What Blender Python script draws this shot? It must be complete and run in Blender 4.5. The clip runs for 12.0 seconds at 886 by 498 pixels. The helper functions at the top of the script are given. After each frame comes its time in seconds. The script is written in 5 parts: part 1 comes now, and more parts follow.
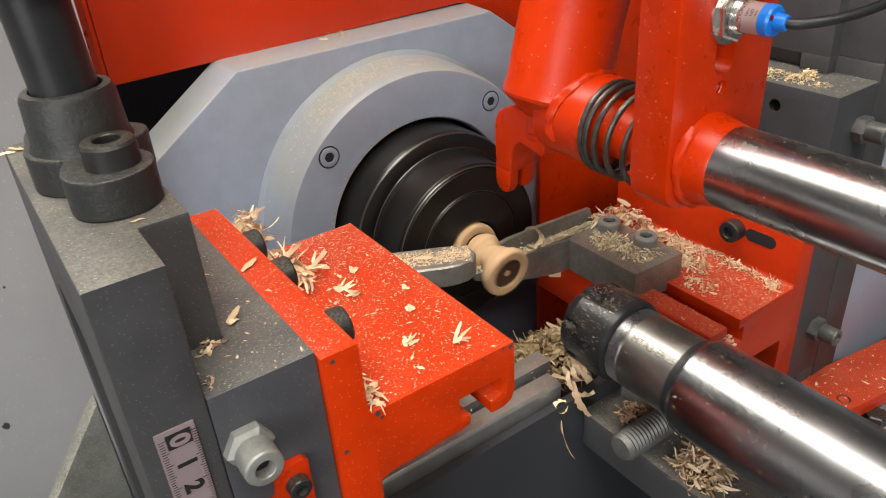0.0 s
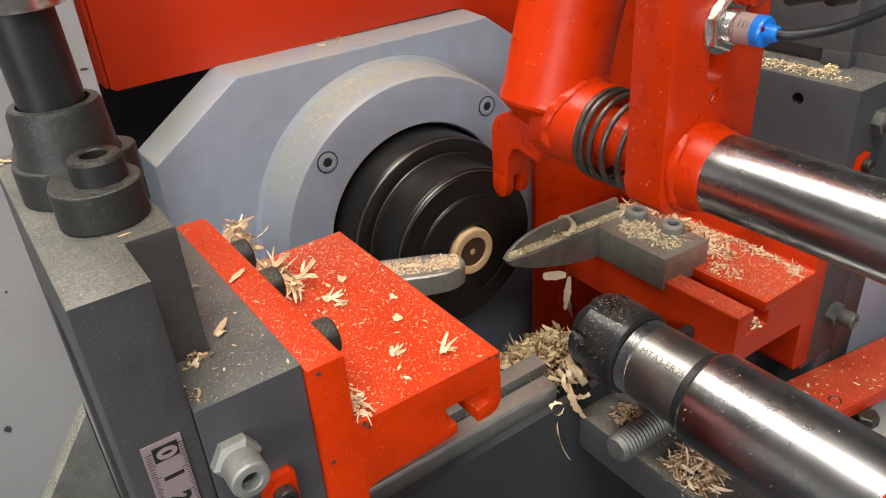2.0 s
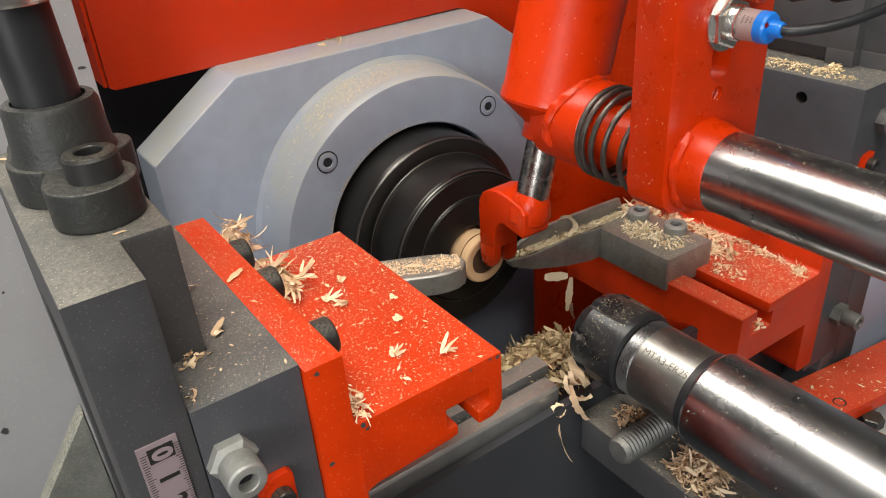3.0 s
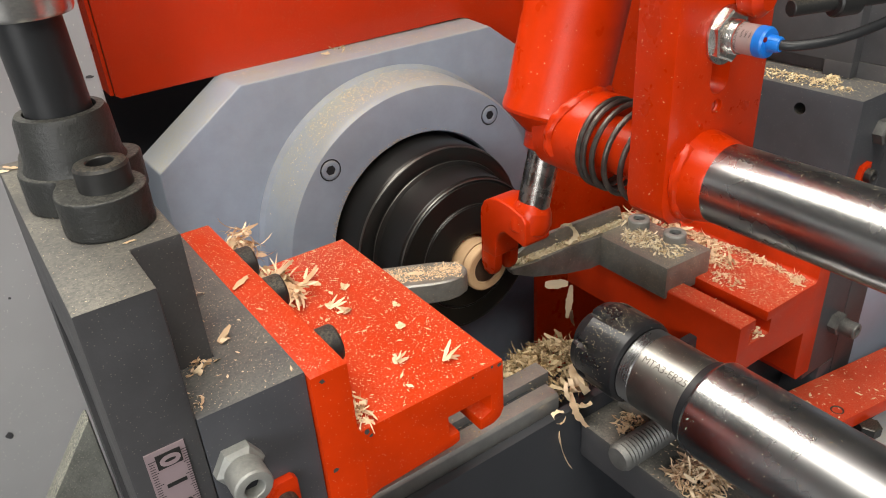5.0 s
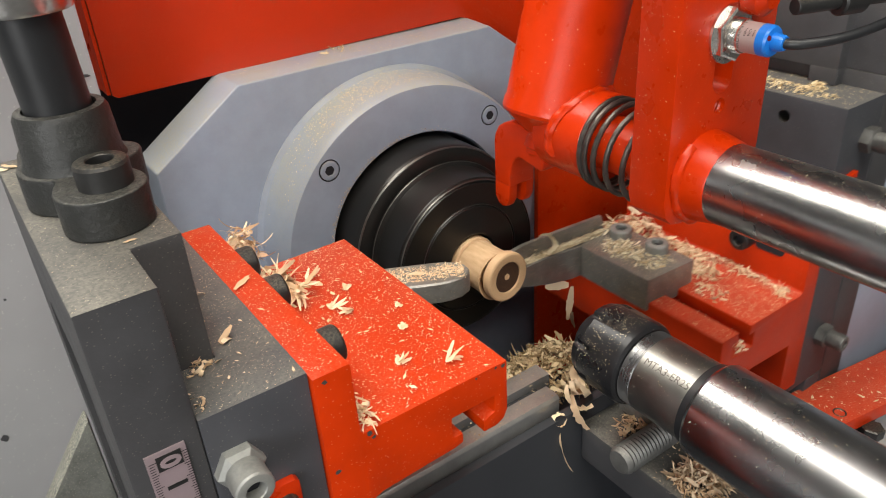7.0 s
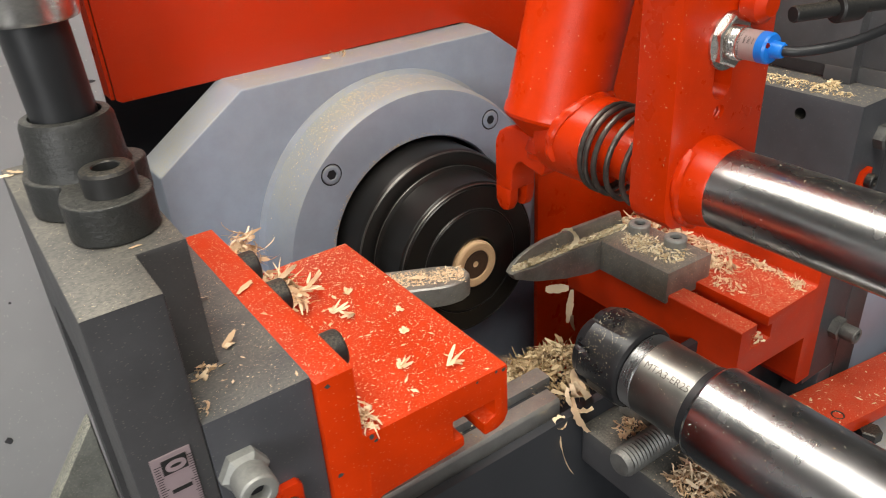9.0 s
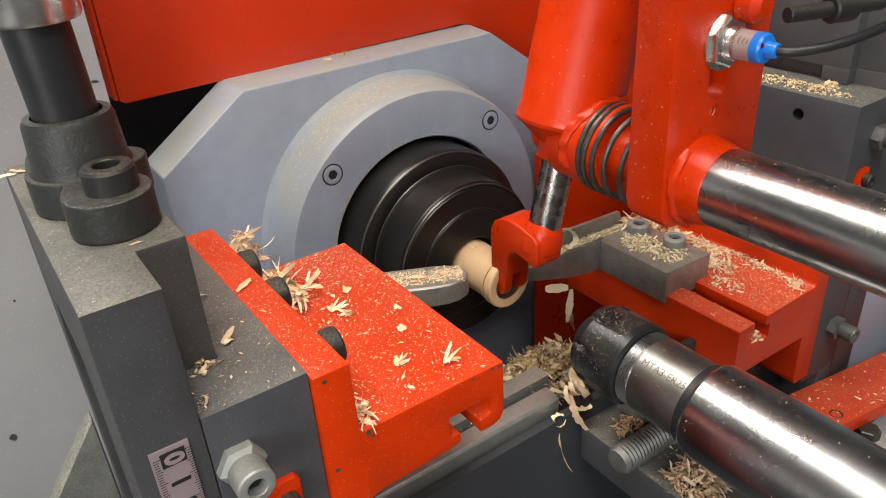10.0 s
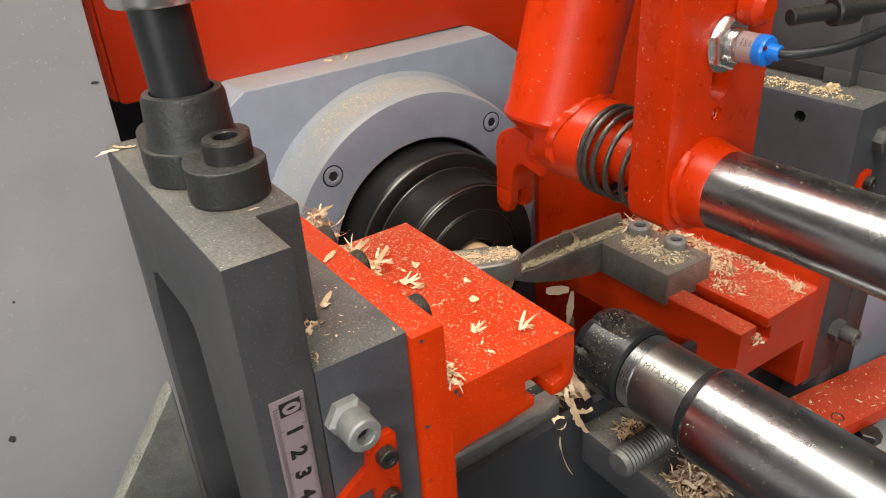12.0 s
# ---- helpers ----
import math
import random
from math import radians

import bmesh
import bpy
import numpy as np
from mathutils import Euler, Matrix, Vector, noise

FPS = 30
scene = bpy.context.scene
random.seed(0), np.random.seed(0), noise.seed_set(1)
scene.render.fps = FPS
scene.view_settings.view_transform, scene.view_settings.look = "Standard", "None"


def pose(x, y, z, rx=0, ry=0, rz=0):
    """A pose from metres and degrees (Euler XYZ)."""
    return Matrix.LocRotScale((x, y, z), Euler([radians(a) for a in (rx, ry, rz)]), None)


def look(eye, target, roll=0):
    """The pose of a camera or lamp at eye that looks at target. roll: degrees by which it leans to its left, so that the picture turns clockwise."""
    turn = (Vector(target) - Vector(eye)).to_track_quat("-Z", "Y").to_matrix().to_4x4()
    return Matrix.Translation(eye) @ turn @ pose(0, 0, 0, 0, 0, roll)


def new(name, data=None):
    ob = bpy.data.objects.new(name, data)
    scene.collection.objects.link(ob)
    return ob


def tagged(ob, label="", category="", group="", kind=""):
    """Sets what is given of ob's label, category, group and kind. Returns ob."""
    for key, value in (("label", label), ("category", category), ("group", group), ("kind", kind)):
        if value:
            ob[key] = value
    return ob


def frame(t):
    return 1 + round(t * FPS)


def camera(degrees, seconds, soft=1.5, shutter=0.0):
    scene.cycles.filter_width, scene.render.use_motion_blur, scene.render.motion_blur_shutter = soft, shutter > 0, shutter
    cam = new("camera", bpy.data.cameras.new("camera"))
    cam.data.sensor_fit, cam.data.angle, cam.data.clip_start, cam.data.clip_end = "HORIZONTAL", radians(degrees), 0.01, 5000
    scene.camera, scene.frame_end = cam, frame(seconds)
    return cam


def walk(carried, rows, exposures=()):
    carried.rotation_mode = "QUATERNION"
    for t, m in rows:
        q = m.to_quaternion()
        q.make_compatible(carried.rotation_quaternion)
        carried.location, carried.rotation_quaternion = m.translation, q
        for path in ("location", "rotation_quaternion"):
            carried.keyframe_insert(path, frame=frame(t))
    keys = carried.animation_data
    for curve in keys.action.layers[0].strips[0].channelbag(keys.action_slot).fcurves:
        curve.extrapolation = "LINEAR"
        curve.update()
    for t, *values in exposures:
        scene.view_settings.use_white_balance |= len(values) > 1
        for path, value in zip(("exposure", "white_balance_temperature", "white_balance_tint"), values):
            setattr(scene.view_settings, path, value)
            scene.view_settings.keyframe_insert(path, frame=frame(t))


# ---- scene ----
# World: origin on the spindle axis, y along the axis towards the headstock, x across, z up. Floor 1.1 m below.
cam = camera(61.42, 12.0, 1.0, 0.4)
ROWS = [
    (0, -0.2427, 0.0004, 0.2379, -35.14, -29.94, 3.66),
    (0.5, -0.2441, 0.0022, 0.2416, -35.18, -30.28, 3.55),
    (1, -0.2436, 0.0018, 0.2386, -34.86, -30.19, 3.73),
    (1.5, -0.2450, -0.0009, 0.2394, -35.33, -29.92, 3.55),
    (2, -0.2458, -0.0018, 0.2428, -35.53, -29.95, 3.50),
    (2.5, -0.2457, 0.0000, 0.2422, -35.40, -29.90, 3.50),
    (3, -0.2441, -0.0002, 0.2396, -35.42, -29.71, 3.59),
    (5, -0.2469, -0.0018, 0.2433, -35.35, -29.33, 3.33),
    (5.5, -0.2462, 0.0001, 0.2433, -35.51, -29.28, 3.22),
    (6, -0.2472, 0.0040, 0.2454, -35.69, -29.46, 3.04),
    (6.5, -0.2469, 0.0041, 0.2459, -35.47, -29.61, 3.14),
    (7, -0.2452, 0.0010, 0.2414, -35.37, -29.24, 3.29),
    (9, -0.2480, 0.0000, 0.2439, -35.48, -29.08, 3.21),
    (9.5, -0.2461, -0.0034, 0.2407, -34.99, -28.89, 3.50),
    (10, -0.2490, -0.0047, 0.2439, -35.25, -28.87, 3.29),
    (10.5, -0.2500, -0.0035, 0.2450, -35.33, -28.93, 3.12),
    (11, -0.2468, -0.0029, 0.2423, -34.81, -28.96, 3.36),
    (11.5, -0.2460, -0.0036, 0.2406, -34.95, -28.76, 3.35),
    (12, -0.2484, -0.0033, 0.2441, -35.19, -28.83, 3.19),
]
walk(cam, [(t, pose(x, y, z, 90 + pitch, roll, yaw)) for t, x, y, z, yaw, pitch, roll in ROWS])
FLOOR = -1.1

# ---- light ----
world = bpy.data.worlds.new("workshop_air")
scene.world = world
world.use_nodes = True
world.node_tree.nodes["Background"].inputs[0].default_value = (0.75, 0.85, 1.0, 1)
world.node_tree.nodes["Background"].inputs[1].default_value = 0.3
scene.view_settings.exposure = 0.0


def ceiling_lamp(x, y, z, sx, sy, power, colour):
    data = bpy.data.lights.new("ceiling_lamp", "AREA")
    data.shape, data.size, data.size_y, data.energy, data.color = "RECTANGLE", sx, sy, power, colour
    ob = new("ceiling_lamp", data)
    ob.matrix_world = look((x, y, z), (x, y, z - 1))
    return ob


ceiling_lamp(-0.45, 0.55, 1.6, 0.62, 3.4, 69, (1.0, 0.95, 0.85))
# unseen light behind the camera, added to brighten faces turned towards it
ceiling_lamp(-0.3, -1.35, 1.6, 1.8, 0.4, 22, (1.0, 0.95, 0.85))
# daylight from the window in the west wall
daylight = bpy.data.lights.new("window_daylight", "AREA")
daylight.shape, daylight.size, daylight.size_y, daylight.energy, daylight.color = "RECTANGLE", 2.2, 1.1, 108, (0.97, 0.97, 0.96)
new("window_daylight", daylight).matrix_world = look((-2.9, -1.25, 0.7), (0, 0.2, 0.1))


# ---- materials ----
def shader(name):
    m = bpy.data.materials.new(name)
    m.use_nodes = True
    nt = m.node_tree
    return m, nt, nt.nodes, nt.links, nt.nodes["Principled BSDF"]


def noise_node(n, l, coord, scale, detail=4.0, rough=0.6):
    t = n.new("ShaderNodeTexNoise")
    t.inputs["Scale"].default_value, t.inputs["Detail"].default_value, t.inputs["Roughness"].default_value = scale, detail, rough
    l.new(coord, t.inputs["Vector"])
    return t.outputs["Fac"]


def ramp(n, l, fac, stops):
    r = n.new("ShaderNodeValToRGB")
    while len(r.color_ramp.elements) < len(stops):
        r.color_ramp.elements.new(0.5)
    for e, (pos, col) in zip(r.color_ramp.elements, stops):
        e.position, e.color = pos, (*col, 1) if len(col) == 3 else col
    l.new(fac, r.inputs[0])
    return r.outputs[0]


def mixed(n, l, fac, a, b):
    m = n.new("ShaderNodeMix")
    m.data_type = "RGBA"
    for value, socket in ((fac, m.inputs[0]), (a, m.inputs[6]), (b, m.inputs[7])):
        if isinstance(value, (int, float)):
            socket.default_value = value
        elif isinstance(value, tuple):
            socket.default_value = (*value, 1)
        else:
            l.new(value, socket)
    return m.outputs[2]


def maths(n, l, op, a, b):
    m = n.new("ShaderNodeMath")
    m.operation = op
    for value, socket in ((a, m.inputs[0]), (b, m.inputs[1])):
        if isinstance(value, (int, float)):
            socket.default_value = value
        else:
            l.new(value, socket)
    return m.outputs[0]


def bumped(n, l, bsdf, height, strength, distance):
    b = n.new("ShaderNodeBump")
    b.inputs["Strength"].default_value, b.inputs["Distance"].default_value = strength, distance
    l.new(height, b.inputs["Height"])
    l.new(b.outputs[0], bsdf.inputs["Normal"])


def surface(name, colour, rough, metal=0.0, vary=0.12, grain=(60, 700), bump=(0.15, 0.0004), dust=0.0, specks=0.0, gloss=0.5, dust_colour=(0.72, 0.6, 0.4), settle=(0.35, 0.85), cover=(0.42, 0.62), dot=820):
    """Paint, casting or steel: two scales of colour change, fine relief, and sawdust that has settled on what faces up."""
    m, nt, n, l, b = shader(name)
    co = n.new("ShaderNodeTexCoord").outputs["Object"]
    big, fine = noise_node(n, l, co, grain[0]), noise_node(n, l, co, grain[1], 6)
    lo = tuple(c * (1 - vary) for c in colour)
    hi = tuple(min(1, c * (1 + vary)) for c in colour)
    col = ramp(n, l, big, [(0.3, lo), (0.7, hi)])
    rgh = maths(n, l, "MULTIPLY_ADD", big, 0.25)
    rgh.node.inputs[2].default_value = rough - 0.12
    if dust or specks:
        up = n.new("ShaderNodeSeparateXYZ")
        l.new(n.new("ShaderNodeNewGeometry").outputs["Normal"], up.inputs[0])
        face = n.new("ShaderNodeMapRange")
        face.inputs[1].default_value, face.inputs[2].default_value = settle
        l.new(up.outputs[2], face.inputs[0])
        powder = ramp(n, l, noise_node(n, l, co, 900, 5, 0.7), [(cover[0], (0, 0, 0)), (cover[1], (1, 1, 1))])
        cloud = ramp(n, l, noise_node(n, l, co, 35, 3), [(0.3, (0.35,) * 3), (0.65, (1, 1, 1))])
        amount = maths(n, l, "MULTIPLY", maths(n, l, "MULTIPLY", powder, cloud), maths(n, l, "MULTIPLY", face.outputs[0], dust))
        v = n.new("ShaderNodeTexVoronoi")
        v.inputs["Scale"].default_value = dot
        l.new(co, v.inputs["Vector"])
        dot = ramp(n, l, v.outputs["Distance"], [(0.16, (1, 1, 1)), (0.24, (0, 0, 0))])
        pick = ramp(n, l, v.outputs["Color"], [(1 - 0.42 * max(specks, 0.01), (0, 0, 0)), (1 - 0.40 * max(specks, 0.01), (1, 1, 1))])
        facing = maths(n, l, "MULTIPLY_ADD", face.outputs[0], 0.8)
        facing.node.inputs[2].default_value = 0.2
        dots = maths(n, l, "MULTIPLY", maths(n, l, "MULTIPLY", dot, pick), facing)
        total = maths(n, l, "MAXIMUM", amount, dots)
        col = mixed(n, l, total, col, dust_colour)
        rgh = maths(n, l, "MAXIMUM", rgh, maths(n, l, "MULTIPLY", total, 0.9))
        if metal:
            l.new(maths(n, l, "MULTIPLY", maths(n, l, "SUBTRACT", 1.0, total), metal), b.inputs["Metallic"])
    elif metal:
        b.inputs["Metallic"].default_value = metal
    l.new(col, b.inputs["Base Color"])
    l.new(rgh, b.inputs["Roughness"])
    b.inputs["Specular IOR Level"].default_value = gloss
    bumped(n, l, b, fine, *bump)
    return m


RED = surface("red_paint", (0.53, 0.032, 0.0004), 0.42, vary=0.08, dust=0.08, specks=0.6, bump=(0.12, 0.0003), gloss=0.2)
RED_CLEAN = surface("red_paint_clean", (0.5, 0.027, 0.0004), 0.3, vary=0.1, specks=0.35, bump=(0.2, 0.0006), gloss=0.34, settle=(-1.2, -0.7))
RED_COVER = surface("red_cover_paint", (0.53, 0.027, 0.0008), 0.34, vary=0.08, grain=(14, 700), specks=0.75, bump=(0.15, 0.0004), gloss=0.45, settle=(-1.2, -0.7), dust_colour=(0.62, 0.36, 0.24), dot=1500)
RED_DUSTY = surface("red_paint_dusty", (0.53, 0.03, 0.0004), 0.42, vary=0.1, dust=0.22, specks=0.45, bump=(0.12, 0.0003), gloss=0.4)
BLUE_GREY = surface("blue_grey_paint", (0.295, 0.34, 0.43), 0.42, vary=0.07, dust=0.85, specks=0.12, bump=(0.1, 0.0003), settle=(0.0, 0.6), cover=(0.3, 0.6), dust_colour=(0.42, 0.39, 0.28))
PANEL_GREY = surface("panel_grey_paint", (0.34, 0.345, 0.355), 0.42, vary=0.1, grain=(9, 500), specks=0.3, bump=(0.12, 0.0004), settle=(-1.2, -0.7), dust_colour=(0.6, 0.59, 0.55))
IRON_GREY = surface("iron_grey_paint", (0.05, 0.05, 0.054), 0.5, vary=0.15, dust=0.65, specks=0.6, bump=(0.2, 0.0004), dust_colour=(0.42, 0.39, 0.31), cover=(0.25, 0.75), settle=(0.05, 0.85), dot=1000)
BLOCK_GREY = surface("block_grey_paint", (0.055, 0.057, 0.066), 0.48, vary=0.1, dust=0.45, specks=0.7, bump=(0.15, 0.0003), dust_colour=(0.42, 0.39, 0.31), cover=(0.25, 0.75))
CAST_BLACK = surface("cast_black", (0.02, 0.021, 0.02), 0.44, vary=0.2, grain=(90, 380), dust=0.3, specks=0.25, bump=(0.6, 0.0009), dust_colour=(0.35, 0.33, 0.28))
HOSE_BLACK = surface("hose_black", (0.014, 0.015, 0.017), 0.42, vary=0.15)
BOLT_BLACK = surface("black_oxide", (0.03, 0.03, 0.03), 0.45, 0.4, dust=0.15)
ZINC = surface("zinc_steel", (0.31, 0.315, 0.3), 0.55, 0.5, vary=0.18, grain=(140, 900), dust=0.35, bump=(0.2, 0.0004), dust_colour=(0.5, 0.47, 0.4))
ZINC_DARK = surface("dull_steel", (0.16, 0.16, 0.155), 0.5, 0.6, vary=0.25, grain=(140, 900), dust=0.3, bump=(0.2, 0.0004), dust_colour=(0.45, 0.42, 0.35))
SHANK_STEEL = surface("matt_steel", (0.3, 0.29, 0.27), 0.36, 1.0, vary=0.12, grain=(60, 1500), bump=(0.1, 0.0002), specks=0.3, dust_colour=(0.8, 0.72, 0.55))
STEEL = surface("ground_steel", (0.46, 0.46, 0.465), 0.27, 1.0, vary=0.05, grain=(25, 1500), bump=(0.04, 0.0001), dust=0.0, specks=0.15, dust_colour=(0.85, 0.78, 0.62))
ROD_STEEL = surface("smeared_rod", (0.24, 0.225, 0.21), 0.26, 1.0, vary=0.55, grain=(130, 900), bump=(0.1, 0.0002), specks=0.5, dust_colour=(0.4, 0.08, 0.03))
CHROME = surface("bright_nickel", (0.66, 0.64, 0.61), 0.25, 1.0, vary=0.15)
TOOL_STEEL = surface("worn_tool_steel", (0.25, 0.245, 0.235), 0.4, 0.55, vary=0.25, grain=(90, 900), dust=0.35, specks=1.0, bump=(0.3, 0.0004), dust_colour=(0.62, 0.53, 0.34), settle=(-0.9, 0.9))
NUT_BLACK = surface("black_collet_nut", (0.022, 0.022, 0.024), 0.3, 0.4, vary=0.2, specks=0.2, dust_colour=(0.7, 0.6, 0.4))
CHUCK_BLACK = surface("black_chuck", (0.03, 0.029, 0.028), 0.33, 0.65, vary=0.15, bump=(0.05, 0.0001), gloss=0.6)
# paler metal that paints the highlight along the chuck's edges
CHUCK_GLINT = surface("chuck_edge_glint", (0.17, 0.165, 0.155), 0.34, 0.9, vary=0.2, bump=(0.05, 0.0001))
# near-black that paints the shade inside gaps, sockets and slots
SHADE_BLACK = surface("painted_shade", (0.012, 0.013, 0.018), 0.8)
PAN_GREY = surface("pan_grey", (0.03, 0.032, 0.037), 0.45, vary=0.2, grain=(12, 400), specks=0.08)
RAIL_GREY = surface("rail_steel", (0.33, 0.33, 0.325), 0.34, 0.7, vary=0.15, dust=0.3, cover=(0.3, 0.7))
BLUE = surface("blue_plastic", (0.01, 0.17, 0.62), 0.35, vary=0.05)
LABEL = surface("sensor_label", (0.42, 0.34, 0.32), 0.4, 0.3, vary=0.1)
INK = surface("black_ink", (0.012, 0.012, 0.012), 0.6)
TAPE = surface("tape_white", (0.27, 0.21, 0.228), 0.45, vary=0.08)
SPRING = surface("spring_steel", (0.11, 0.1, 0.09), 0.38, 0.8, vary=0.3, grain=(150, 900))
FLOOR_GREY = surface("concrete", (0.3, 0.3, 0.29), 0.7, vary=0.15, grain=(2, 90))
# greys of the unseen room, set for the light they bounce
WALL_PAINT = surface("wall_paint", (0.22, 0.22, 0.22), 0.8, vary=0.05, grain=(1.5, 90))
ROOM_DARK = surface("room_ceiling", (0.16, 0.16, 0.165), 0.8, vary=0.08, grain=(1.5, 90))


def wood_material(name, light, dark):
    m, nt, n, l, b = shader(name)
    co = n.new("ShaderNodeTexCoord").outputs["Object"]
    stretch = n.new("ShaderNodeMapping")
    stretch.inputs["Scale"].default_value = (1, 0.12, 1)
    l.new(co, stretch.inputs["Vector"])
    grain = noise_node(n, l, stretch.outputs[0], 700, 5, 0.6)
    l.new(ramp(n, l, grain, [(0.3, dark), (0.7, light)]), b.inputs["Base Color"])
    b.inputs["Roughness"].default_value = 0.65
    bumped(n, l, b, grain, 0.2, 0.0003)
    return m


WOOD = wood_material("turned_wood", (0.72, 0.5, 0.3), (0.55, 0.34, 0.18))
# near-black wood tone that paints the shade in a drilled end
HOLE_SHADE = wood_material("painted_hole_shade", (0.09, 0.045, 0.025), (0.035, 0.018, 0.01))


def shaving_material(name, light, dark):
    m, nt, n, l, b = shader(name)
    geo = n.new("ShaderNodeNewGeometry")
    l.new(ramp(n, l, geo.outputs["Random Per Island"], [(0.1, dark), (0.9, light)]), b.inputs["Base Color"])
    b.inputs["Roughness"].default_value = 0.7
    b.inputs["Subsurface Weight"].default_value = 0.0
    return m


SHAVING = shaving_material("shaving_wood", (0.88, 0.7, 0.48), (0.66, 0.45, 0.27))
CHIP = shaving_material("pale_chips", (0.86, 0.72, 0.46), (0.56, 0.41, 0.22))
PALE_CHIP = shaving_material("white_chips", (0.9, 0.82, 0.62), (0.62, 0.48, 0.28))
# darker copy of the chips, with the pile's shade in its colour
SHADED_CHIP = shaving_material("shaded_chips", (0.74, 0.58, 0.36), (0.36, 0.25, 0.13))


# ---- mesh helpers ----
def part(name, bm, material, parent=None, label="", smooth=26):
    me = bpy.data.meshes.new(name)
    bmesh.ops.recalc_face_normals(bm, faces=bm.faces)
    for f in bm.faces:
        f.smooth = True
    bm.to_mesh(me)
    bm.free()
    me.set_sharp_from_angle(angle=radians(smooth))
    for m in material if isinstance(material, (list, tuple)) else (material,):
        me.materials.append(m)
    ob = new(name, me)
    if parent:
        ob.parent = parent
    if label:
        tagged(ob, label)
    return ob


def thing(name, label, category, group="", kind="", at=(0, 0, 0)):
    ob = new(name)
    ob.location = at
    ob.empty_display_size = 0.02
    return tagged(ob, label, category, group, kind)


def bevel_all(bm, width, segments=2, angle=30, keep=None):
    edges = [e for e in bm.edges if len(e.link_faces) == 2 and e.calc_face_angle(0) > radians(angle) and not (keep and any(keep(v.co) for v in e.verts))]
    if width:
        bmesh.ops.bevel(bm, geom=edges, offset=width, segments=segments, affect="EDGES", profile=0.6, clamp_overlap=True)
    return bm


def prism(points, a, b, axis="y", bevel=0.0008, segments=2, bm=None, keep=None):
    """A closed outline pushed from a to b along an axis. Outline in (x, z) for y, (x, y) for z, (y, z) for x."""
    own = bmesh.new()
    put = {"y": lambda p, d: (p[0], d, p[1]), "z": lambda p, d: (p[0], p[1], d), "x": lambda p, d: (d, p[0], p[1])}[axis]
    lo = [own.verts.new(put(p, a)) for p in points]
    hi = [own.verts.new(put(p, b)) for p in points]
    own.faces.new(lo)
    own.faces.new(hi)
    for i in range(len(points)):
        j = (i + 1) % len(points)
        own.faces.new((lo[i], lo[j], hi[j], hi[i]))
    bmesh.ops.recalc_face_normals(own, faces=own.faces)
    bevel_all(own, bevel, segments, keep=keep)
    return merged(bm, own)


def merged(bm, own):
    if bm is None:
        return own
    me = bpy.data.meshes.new("scratch")
    own.to_mesh(me)
    own.free()
    bm.from_mesh(me)
    bpy.data.meshes.remove(me)
    return bm


def box(x0, x1, y0, y1, z0, z1, bevel=0.0008, segments=2, bm=None):
    return prism([(x0, z0), (x1, z0), (x1, z1), (x0, z1)], y0, y1, "y", bevel, segments, bm)


def turned(profile, origin=(0, 0, 0), axis=(0, 1, 0), seg=64, bm=None, closed=False):
    """A profile of (distance along the axis, radius) turned round the axis."""
    own = bmesh.new()
    q = Vector((0, 0, 1)).rotation_difference(Vector(axis).normalized()).to_matrix()
    rings = []
    for d, r in profile:
        if r < 1e-6:
            rings.append([own.verts.new(Vector(origin) + q @ Vector((0, 0, d)))])
        else:
            rings.append([own.verts.new(Vector(origin) + q @ Vector((r * math.cos(2 * math.pi * k / seg), r * math.sin(2 * math.pi * k / seg), d))) for k in range(seg)])
    pairs = list(zip(rings, rings[1:])) + ([(rings[-1], rings[0])] if closed else [])
    for a, b in pairs:
        for k in range(seg):
            j = (k + 1) % seg
            if len(a) == 1 and len(b) == 1:
                continue
            if len(a) == 1:
                own.faces.new((a[0], b[j], b[k]))
            elif len(b) == 1:
                own.faces.new((a[k], a[j], b[0]))
            else:
                own.faces.new((a[k], a[j], b[j], b[k]))
    if not closed:
        for ring in (rings[0], rings[-1]):
            if len(ring) > 2:
                own.faces.new(ring)
    return merged(bm, own)


def rod(p, q, r, seg=32, edge=0.0005, bm=None):
    p, q = Vector(p), Vector(q)
    h = (q - p).length
    return turned([(0, 0), (0, r - edge), (edge, r), (h - edge, r), (h, r - edge), (h, 0)], p, q - p, seg, bm)


def tube_along(points, r, seg=12, bm=None):
    """A round bar along a smooth line of points."""
    own = bmesh.new()
    pts = [Vector(p) for p in points]
    rings, side = [], None
    for i, p in enumerate(pts):
        d = (pts[min(i + 1, len(pts) - 1)] - pts[max(i - 1, 0)]).normalized()
        if side is None:
            side = d.orthogonal().normalized()
        side = (side - d * side.dot(d)).normalized()
        up = d.cross(side)
        rings.append([own.verts.new(p + r * (math.cos(a) * side + math.sin(a) * up)) for a in (2 * math.pi * k / seg for k in range(seg))])
    for a, b in zip(rings, rings[1:]):
        for k in range(seg):
            own.faces.new((a[k], a[(k + 1) % seg], b[(k + 1) % seg], b[k]))
    own.faces.new(rings[0])
    own.faces.new(rings[-1])
    return merged(bm, own)


def hex_prism(origin, axis, across, height, hole=0.0, bm=None, chamfer=0.0008):
    r = across / math.sqrt(3)
    own = turned([(0, 0), (0, r), (height - chamfer, r), (height, r - chamfer * 1.5), (height, 0)], origin, axis, 6)
    return merged(bm, own)


